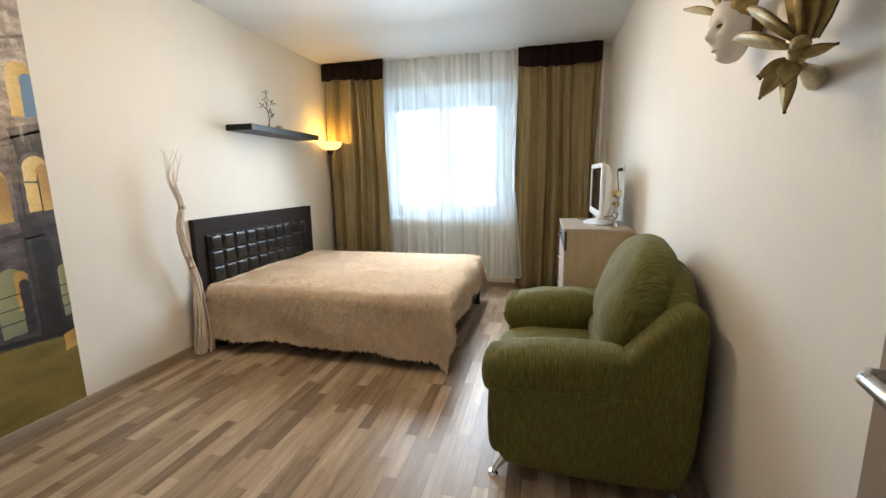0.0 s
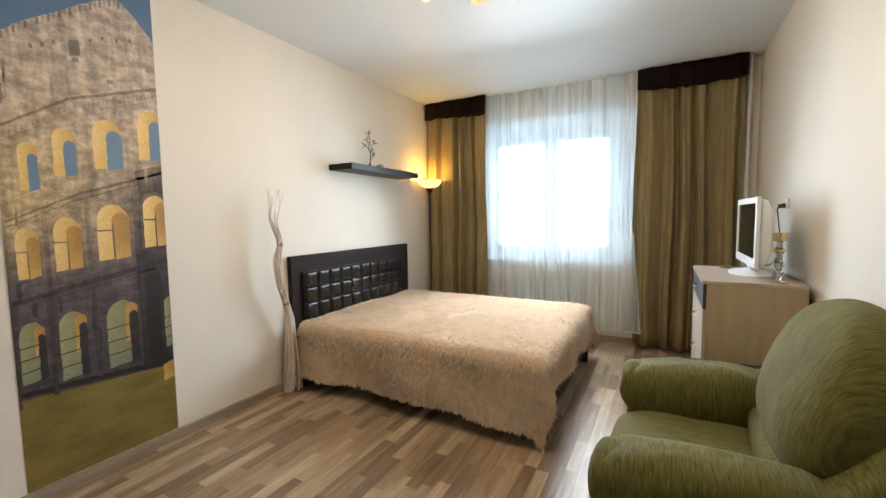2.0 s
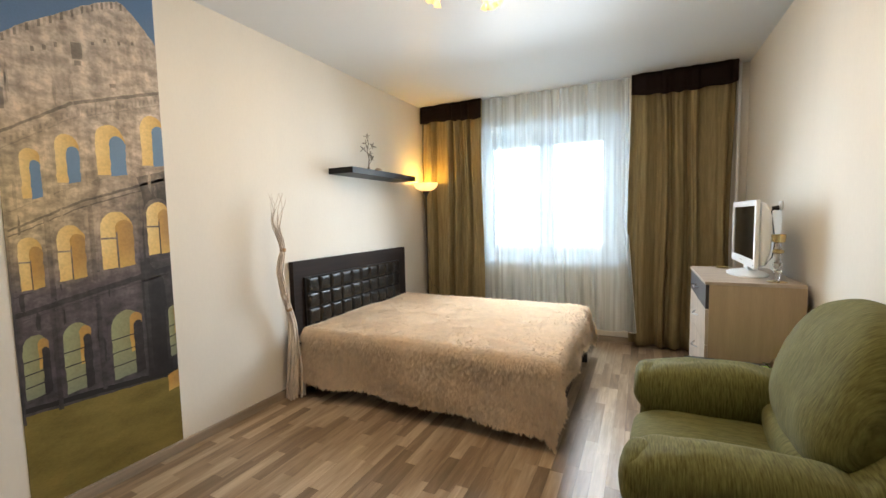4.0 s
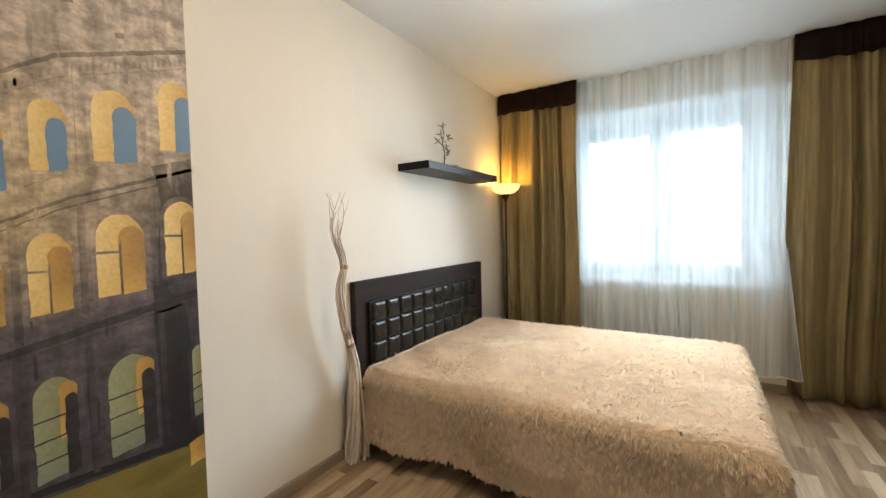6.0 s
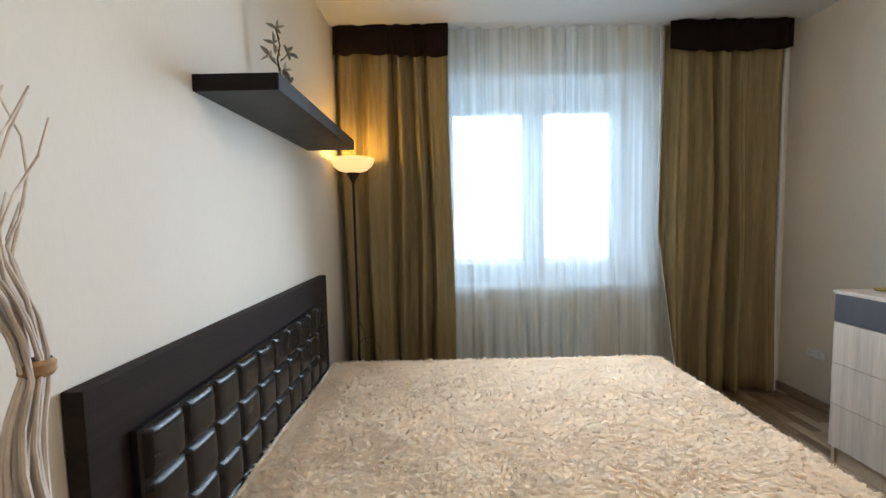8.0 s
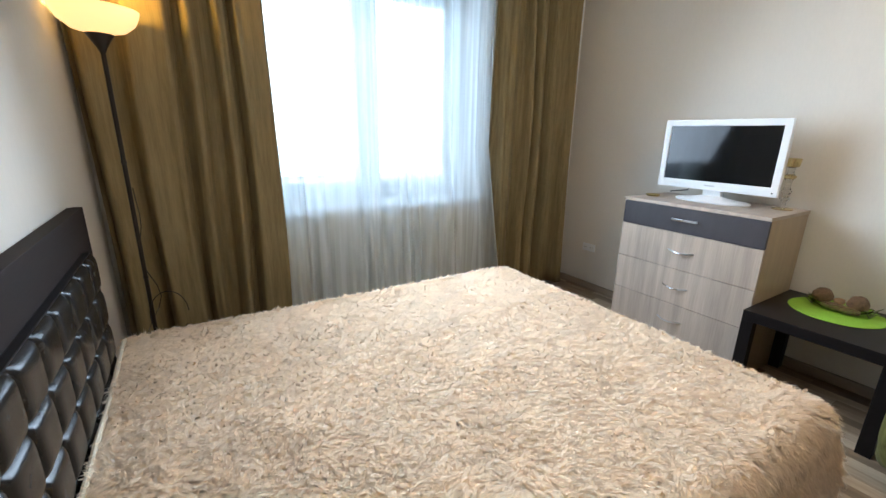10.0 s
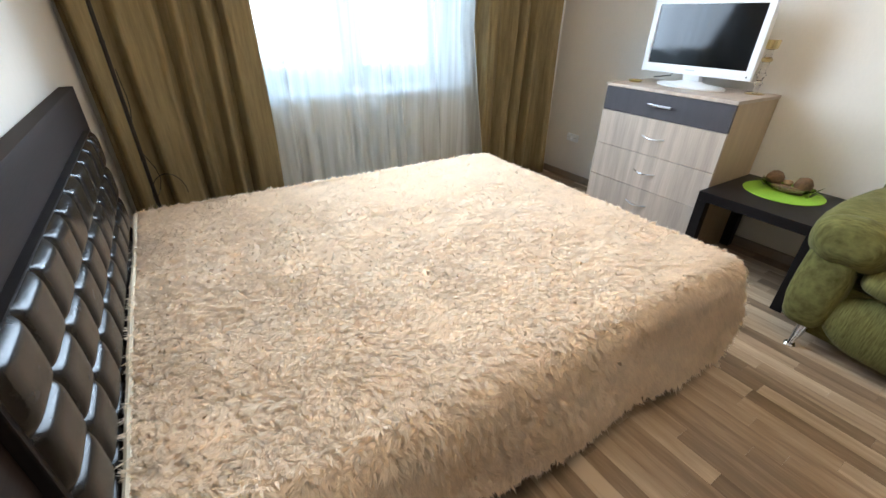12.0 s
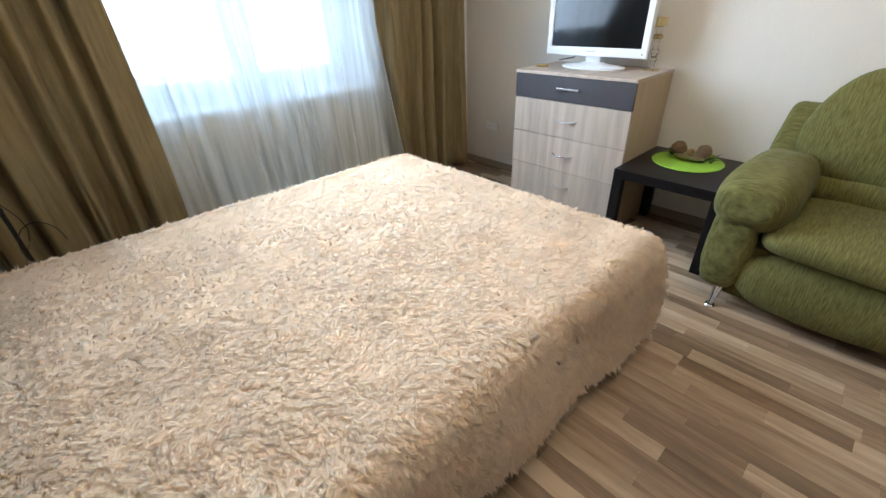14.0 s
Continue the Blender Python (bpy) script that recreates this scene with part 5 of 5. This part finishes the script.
for k in range(16):
    a = math.tau * k / 16 + rb.uniform(-0.15, 0.15)
    ph, reach = rb.uniform(0, 6.3), rb.uniform(0.45, 1.0)
    top = rb.uniform(1.28, 1.45) if k % 3 else 1.467
    pts, rad = [], []
    for i in range(27):
        z = top * i / 26
        w = float(np.interp(z, LINE_Z, LINE_W)) * reach
        y = float(np.interp(z, LINE_Z, LINE_Y))
        twist = a + 0.9 * math.sin(z * 4.0)
        curl = 0.030 * max(z - 1.12, 0) / 0.35 * math.sin(z * 15 + ph)
        pts.append((max(float(np.interp(z, LINE_Z, LINE_X)) + 0.7 * w * math.cos(twist), X0 + 0.012), y + w * math.sin(twist) + curl, z))
        rad.append(0.0088 * (1 - 0.84 * (i / 26) ** 1.3))
    part("branch", tube(pts, rad, 7), M_BRANCH, branches)
for z, w in ((1.085, 0.021), (0.66, 0.023)):
    part("tie", lathe([(w - 0.004, -0.012), (w, -0.006), (w - 0.001, 0.0), (w, 0.006), (w - 0.004, 0.012)], (float(np.interp(z, LINE_Z, LINE_X)), float(np.interp(z, LINE_Z, LINE_Y)), z), 16), M_RAFFIA, branches, "raffia tie")

# ---- masks on the right wall ----


def mask(place, size, turn, face_mat, label, leaves):
    """A plain face shield with long gilt leaves, hung on the wall."""
    c = Vector(place)
    ob = thing("wall_mask", (X1 - 0.002, place[1], place[2]), label, "wall mask", "masks on the wall")

    def face(p):
        f = p.z / (0.12 * size)
        nose = 0.026 * size * math.exp(-((p.y / (0.015 * size)) ** 2)) * math.exp(-(((f + 0.10) / 0.20) ** 2)) + 0.012 * size * math.exp(-((p.y / (0.03 * size)) ** 2)) * math.exp(-(((f + 0.80) / 0.14) ** 2))
        brow = -0.024 * size * math.exp(-(((abs(p.y) - 0.030 * size) / (0.018 * size)) ** 2)) * math.exp(-(((f - 0.15) / 0.13) ** 2))
        lip = 0.009 * size * math.exp(-((p.y / (0.022 * size)) ** 2)) * math.exp(-(((f + 0.52) / 0.09) ** 2))
        x = p.x - (nose + brow + lip if p.x < 0 else 0)
        return Vector((x, p.y * (1 - 0.25 * max(-f, 0)), p.z))
    part("face", pillow(c, (0.065 * size, 0.078 * size, 0.12 * size), 2.2, 2.2, turn, 56, 44, face), face_mat, ob)
    for (x, y, z), d, ln, wide in leaves:
        petal(c + Vector((x, y, z)), d, ln, M_GOLD, ob, "gilt_leaf", 0.10, wide)
        along = Vector(d).normalized()
        across = along.cross(Vector((0.3, 0.2, 1))).normalized()
        part("bead", pillow(c + Vector((x, y, z)) + along * ln + across.cross(along) * ln * 0.10, (0.004, 0.004, 0.004), 2, 2, seg=10, rows=6), M_GOLDEDGE, ob)
    part("hanger", tube([c + Vector((0.01, 0, -0.035 if size < 0.5 else 0)), (X1 - 0.001, c.y + (0.12 if size < 0.5 else -0.01), c.z - (0.04 if size < 0.5 else 0.01))], [0.010 if size < 0.5 else 0.03, 0.028 if size < 0.5 else 0.045], 12), M_PALEGOLD if size < 0.5 else M_GOLDEDGE, ob)
    if size > 0.5:
        for s in (-1, 1):
            part("eye_hole", pillow(c + turn @ Vector((-0.052 * size, s * 0.030 * size, 0.018 * size)), (0.009 * size, 0.016 * size, 0.007 * size), 2, 2, turn, 16, 8), M_GOLDEDGE, ob)
        part("lips", pillow(c + turn @ Vector((-0.056 * size, 0, -0.063 * size)), (0.012 * size, 0.020 * size, 0.006 * size), 2, 2, turn, 16, 8), M_GOLD, ob)
    return ob


mask((3.082, 2.925, 1.698), 0.82, Matrix.Rotation(radians(6), 4, "Z") @ Matrix.Rotation(radians(-8), 4, "Y"), M_CERAMIC, "white face mask with a crown of gilt leaves on the wall",
     (((-0.03, 0.02, 0.06), (-0.45, 0.75, 0.30), 0.15, 0.17), ((-0.03, 0.02, 0.08), (-0.4, 0.5, 0.9), 0.17, 0.17), ((-0.02, 0.0, 0.08), (-0.3, 0.0, 1.0), 0.17, 0.20), ((-0.01, -0.03, 0.05), (-0.1, -0.6, 0.8), 0.17, 0.2), ((0.0, -0.045, 0.01), (0.1, -0.5, 0.7), 0.15, 0.22), ((-0.03, 0.0, 0.055), (-0.2, 0.3, 0.6), 0.12, 0.22)))
mask((3.056, 2.47, 1.517), 0.27, Matrix.Rotation(radians(14), 4, "Z"), M_GOLD, "gilt mask with long spiky leaves on the wall",
     (((-0.01, 0.015, 0.012), (-0.12, 1.0, 0.28), 0.26, 0.19), ((0.0, 0.01, 0.022), (-0.2, 0.80, 0.52), 0.22, 0.25), ((0.0, 0.01, 0.02), (-0.15, 0.40, 1.0), 0.22, 0.22), ((0.015, 0.005, 0.02), (0.0, 0.22, 1.0), 0.27, 0.13), ((0.02, 0.0, 0.02), (0.12, 0.12, 1.0), 0.27, 0.12), ((-0.012, -0.012, -0.005), (-0.10, -0.7, 0.18), 0.050, 0.34), ((-0.015, 0.012, -0.018), (-0.4, 0.60, -0.30), 0.062, 0.24), ((-0.015, 0.01, -0.028), (-0.30, 0.50, -0.75), 0.080, 0.24), ((-0.015, 0.0, -0.030), (-0.10, -0.10, -1.0), 0.100, 0.16), ((0.0, -0.012, -0.020), (0.5, -0.45, 0.12), 0.058, 0.34), ((-0.02, 0.0, -0.018), (-0.45, 0.35, -0.45), 0.055, 0.32), ((-0.015, -0.006, -0.025), (-0.2, -0.2, -0.6), 0.060, 0.32)))

# ---- chandelier ----
chandelier = thing("chandelier", CHAND, "metal-leaf chandelier with lit frosted tulip shades", "chandelier")
part("canopy", lathe([(0, 0), (0.075, 0), (0.072, -0.02), (0.03, -0.04), (0.018, -0.07), (0.03, -0.10), (0.012, -0.14), (0, -0.15)], CHAND, 28), M_LEAFG, chandelier)
for k in range(5):
    a = radians(72 * k + 17)
    d = Vector((math.cos(a), math.sin(a), 0))
    arm_pts = [CHAND + d * 0.02 + Vector((0, 0, -0.09)), CHAND + d * 0.07 + Vector((0, 0, -0.07)), CHAND + d * 0.14 + Vector((0, 0, -0.085)), CHAND + d * 0.18 + Vector((0, 0, -0.14))]
    arm = part("arm", tube(arm_pts, [0.006, 0.006, 0.005, 0.007], 8), M_LEAFG, chandelier)
    lean = Matrix.Rotation(radians(46), 4, Vector((0, 0, 1)).cross(d) * -1)
    c = CHAND + d * 0.185 + Vector((0, 0, -0.134))
    part("socket", lathe([(0, 0.02), (0.017, 0.015), (0.020, -0.02), (0, -0.02)], c, 14, m=lean), M_GOLD, arm)
    bm = bmesh.new()
    rings = []
    for r, z in ((0.018, -0.012), (0.034, -0.03), (0.040, -0.055), (0.037, -0.085), (0.050, -0.112)):
        rings.append([bm.verts.new(c + lean @ Vector(((r + (0.010 * math.sin(6 * q * math.tau / 36) if z < -0.1 else 0)) * math.cos(q * math.tau / 36), (r + (0.010 * math.sin(6 * q * math.tau / 36) if z < -0.1 else 0)) * math.sin(q * math.tau / 36), z + (0.008 * math.sin(6 * q * math.tau / 36) if z < -0.1 else 0)))) for q in range(36)])
    for r0, r1 in zip(rings, rings[1:]):
        for q in range(36):
            bm.faces.new((r0[q], r0[(q + 1) % 36], r1[(q + 1) % 36], r1[q]))
    shade = part("shade", bm, M_TULIPRIM, arm, "lit frosted tulip glass")
    sol = shade.modifiers.new("thickness", "SOLIDIFY")
    sol.thickness = 0.003
    bulb_mesh = part("bulb_glass", pillow(c + lean @ Vector((0, 0, -0.06)), (0.021, 0.021, 0.034), 2, 2, seg=16, rows=10), M_TULIP, arm)
    bulb_mesh.visible_shadow = False
    for w in (-0.5, 0.0, 0.5):
        e = Vector((math.cos(a + 0.6 + w), math.sin(a + 0.6 + w), -0.15))
        petal(CHAND + Vector((0, 0, -0.12)) + e * 0.03, e + Vector((0, 0, -0.35 - 0.2 * abs(w))), 0.11, M_LEAFG, chandelier, "leaf", -0.2)

# ---- outside ----
ground = structure("ground", box((-400, 6.6, -7.1), (400, 900, -7.0)), M_SNOW, "bright snowy ground outside", "ground")

structure("backdrop", box((-420, 260, -8), (420, 261, 320)), M_SKYGLOW, "bright white overcast sky beyond the houses", "sky")


def far_building(place, size, floors, bays, label):
    x, y, z = place
    w, d, h = size
    ob = thing("apartment_building", place, label, "building")
    part("wall", box((x - w / 2, y, z), (x + w / 2, y + d, z + h)), M_FACADE, ob, smooth=False)
    part("roof", box((x - w / 2 - 0.4, y - 0.4, z + h), (x + w / 2 + 0.4, y + d + 0.4, z + h + 0.5)), M_POST, ob, smooth=False)
    for i in range(floors):
        for j in range(bays):
            cx, cz = x - w / 2 + w * (j + 0.5) / bays, z + h * (i + 0.45) / floors
            part("window", box((cx - 0.8, y - 0.06, cz - 0.8), (cx + 0.8, y + 0.02, cz + 0.8)), M_FARWIN, ob, smooth=False)


far_building((31.5, 62, -7), (17, 12, 30), 9, 6, "pink rendered apartment block far outside")
far_building((-22, 95, -7), (40, 12, 9), 3, 10, "low long building far outside")
for x, y in ((4.2, 30), (5.7, 31), (6.9, 32.5), (-3.0, 38)):
    post = part("lamp_post", tube([(x, y, -7), (x, y, -2), (x, y, 1.5)], [0.16, 0.13, 0.09], 10), M_POST)
    tagged(post, "grey lamp post standing outside", "post")

# ---- floor strips, each a piece of the laminate ----


def strip_material(name, island):
    m = bpy.data.materials.new(name)
    m.use_nodes = True
    n, l = m.node_tree.nodes, m.node_tree.links
    b = n["Principled BSDF"]
    geo = n.new("ShaderNodeNewGeometry")
    if island:
        rnd = geo.outputs["Random Per Island"]
    else:
        rnd = n.new("ShaderNodeObjectInfo").outputs["Random"]
    shift = n.new("ShaderNodeVectorMath")
    shift.operation = "MULTIPLY_ADD"
    comb = n.new("ShaderNodeCombineXYZ")
    for k in "XYZ":
        l.new(rnd, comb.inputs[k])
    l.new(comb.outputs[0], shift.inputs[0])
    shift.inputs[1].default_value = (37, 53, 11)
    mp = n.new("ShaderNodeMapping")
    mp.inputs["Scale"].default_value = (14, 1.3, 1)
    l.new(geo.outputs["Position"], mp.inputs["Vector"])
    l.new(mp.outputs["Vector"], shift.inputs[2])
    grain, fibre = n.new("ShaderNodeTexNoise"), n.new("ShaderNodeTexNoise")
    grain.inputs["Scale"].default_value, grain.inputs["Detail"].default_value, grain.inputs["Distortion"].default_value = 1.6, 4, 0.6
    fibre.inputs["Scale"].default_value, fibre.inputs["Detail"].default_value = 9, 5
    l.new(shift.outputs[0], grain.inputs["Vector"])
    l.new(shift.outputs[0], fibre.inputs["Vector"])
    tone = n.new("ShaderNodeValToRGB")
    e = tone.color_ramp.elements
    e[0].position, e[0].color = 0.0, (0.148, 0.096, 0.056, 1)
    e[1].position, e[1].color = 1.0, (0.54, 0.41, 0.28, 1)
    for pos, col in ((0.3, (0.222, 0.150, 0.092, 1)), (0.55, (0.33, 0.230, 0.145, 1)), (0.8, (0.43, 0.32, 0.212, 1))):
        x = e.new(pos)
        x.color = col
    mixv = n.new("ShaderNodeMath")
    mixv.operation = "MULTIPLY_ADD"
    l.new(grain.outputs["Fac"], mixv.inputs[0])
    mixv.inputs[1].default_value = 1.1
    half = n.new("ShaderNodeMath")
    half.operation = "MULTIPLY_ADD"
    l.new(rnd, half.inputs[0])
    half.inputs[1].default_value, half.inputs[2].default_value = 0.75, -0.58
    l.new(half.outputs[0], mixv.inputs[2])
    mix2 = n.new("ShaderNodeMath")
    mix2.operation = "MULTIPLY_ADD"
    l.new(fibre.outputs["Fac"], mix2.inputs[0])
    mix2.inputs[1].default_value = 0.42
    l.new(mixv.outputs[0], mix2.inputs[2])
    l.new(mix2.outputs[0], tone.inputs["Fac"])
    l.new(tone.outputs["Color"], b.inputs["Base Color"])
    rr = n.new("ShaderNodeMapRange")
    rr.inputs["To Min"].default_value, rr.inputs["To Max"].default_value = 0.28, 0.42
    b.inputs["Specular IOR Level"].default_value = 0.42
    l.new(fibre.outputs["Fac"], rr.inputs["Value"])
    l.new(rr.outputs["Result"], b.inputs["Roughness"])
    bp = n.new("ShaderNodeBump")
    bp.inputs["Strength"].default_value, bp.inputs["Distance"].default_value = 0.08, 0.002
    l.new(fibre.outputs["Fac"], bp.inputs["Height"])
    l.new(bp.outputs["Normal"], b.inputs["Normal"])
    return m


M_STRIP, M_STRIPS = strip_material("laminate_strip", False), strip_material("laminate_strips", True)
SW = 0.0645
strip_rng = random.Random(11)
LENGTHS = (0.30, 0.40, 0.52)
STRIP_MESH = {}
for ln in LENGTHS:
    bm = box((-SW / 2 + 0.0003, -ln / 2 + 0.0003, -0.009), (SW / 2 - 0.0003, ln / 2 - 0.0003, 0.0), 0.0)
    me = bpy.data.meshes.new("floor_strip")
    bm.to_mesh(me)
    bm.free()
    me.materials.append(M_STRIP)
    STRIP_MESH[ln] = me
rest = bmesh.new()
count = 0
x = X0 + SW / 2
while x - SW / 2 < X1:
    y = Y0 - 1.5 + strip_rng.uniform(-0.4, 0)
    while y < Y1:
        ln = strip_rng.choice(LENGTHS)
        c = y + ln / 2
        near = 2.25 < c < 3.95 and 0.1 < x < 2.95 or (1.95 < x < 2.7 and 3.9 < c < 5.6)
        if near and count < 300:
            o = new("floor_strip", STRIP_MESH[ln])
            o.parent = floor
            o.location = (x, c, 0)
            count += 1
        else:
            box((x - SW / 2 + 0.0003, max(y, Y0 - 1.5) + 0.0003, -0.009), (min(x + SW / 2, X1) - 0.0003, min(y + ln, Y1) - 0.0003, 0.0), bm=rest)
        y += ln
    x += SW
strips = part("floor_strips", rest, M_STRIPS, floor, smooth=False)
tagged(strips, kind="stuff")
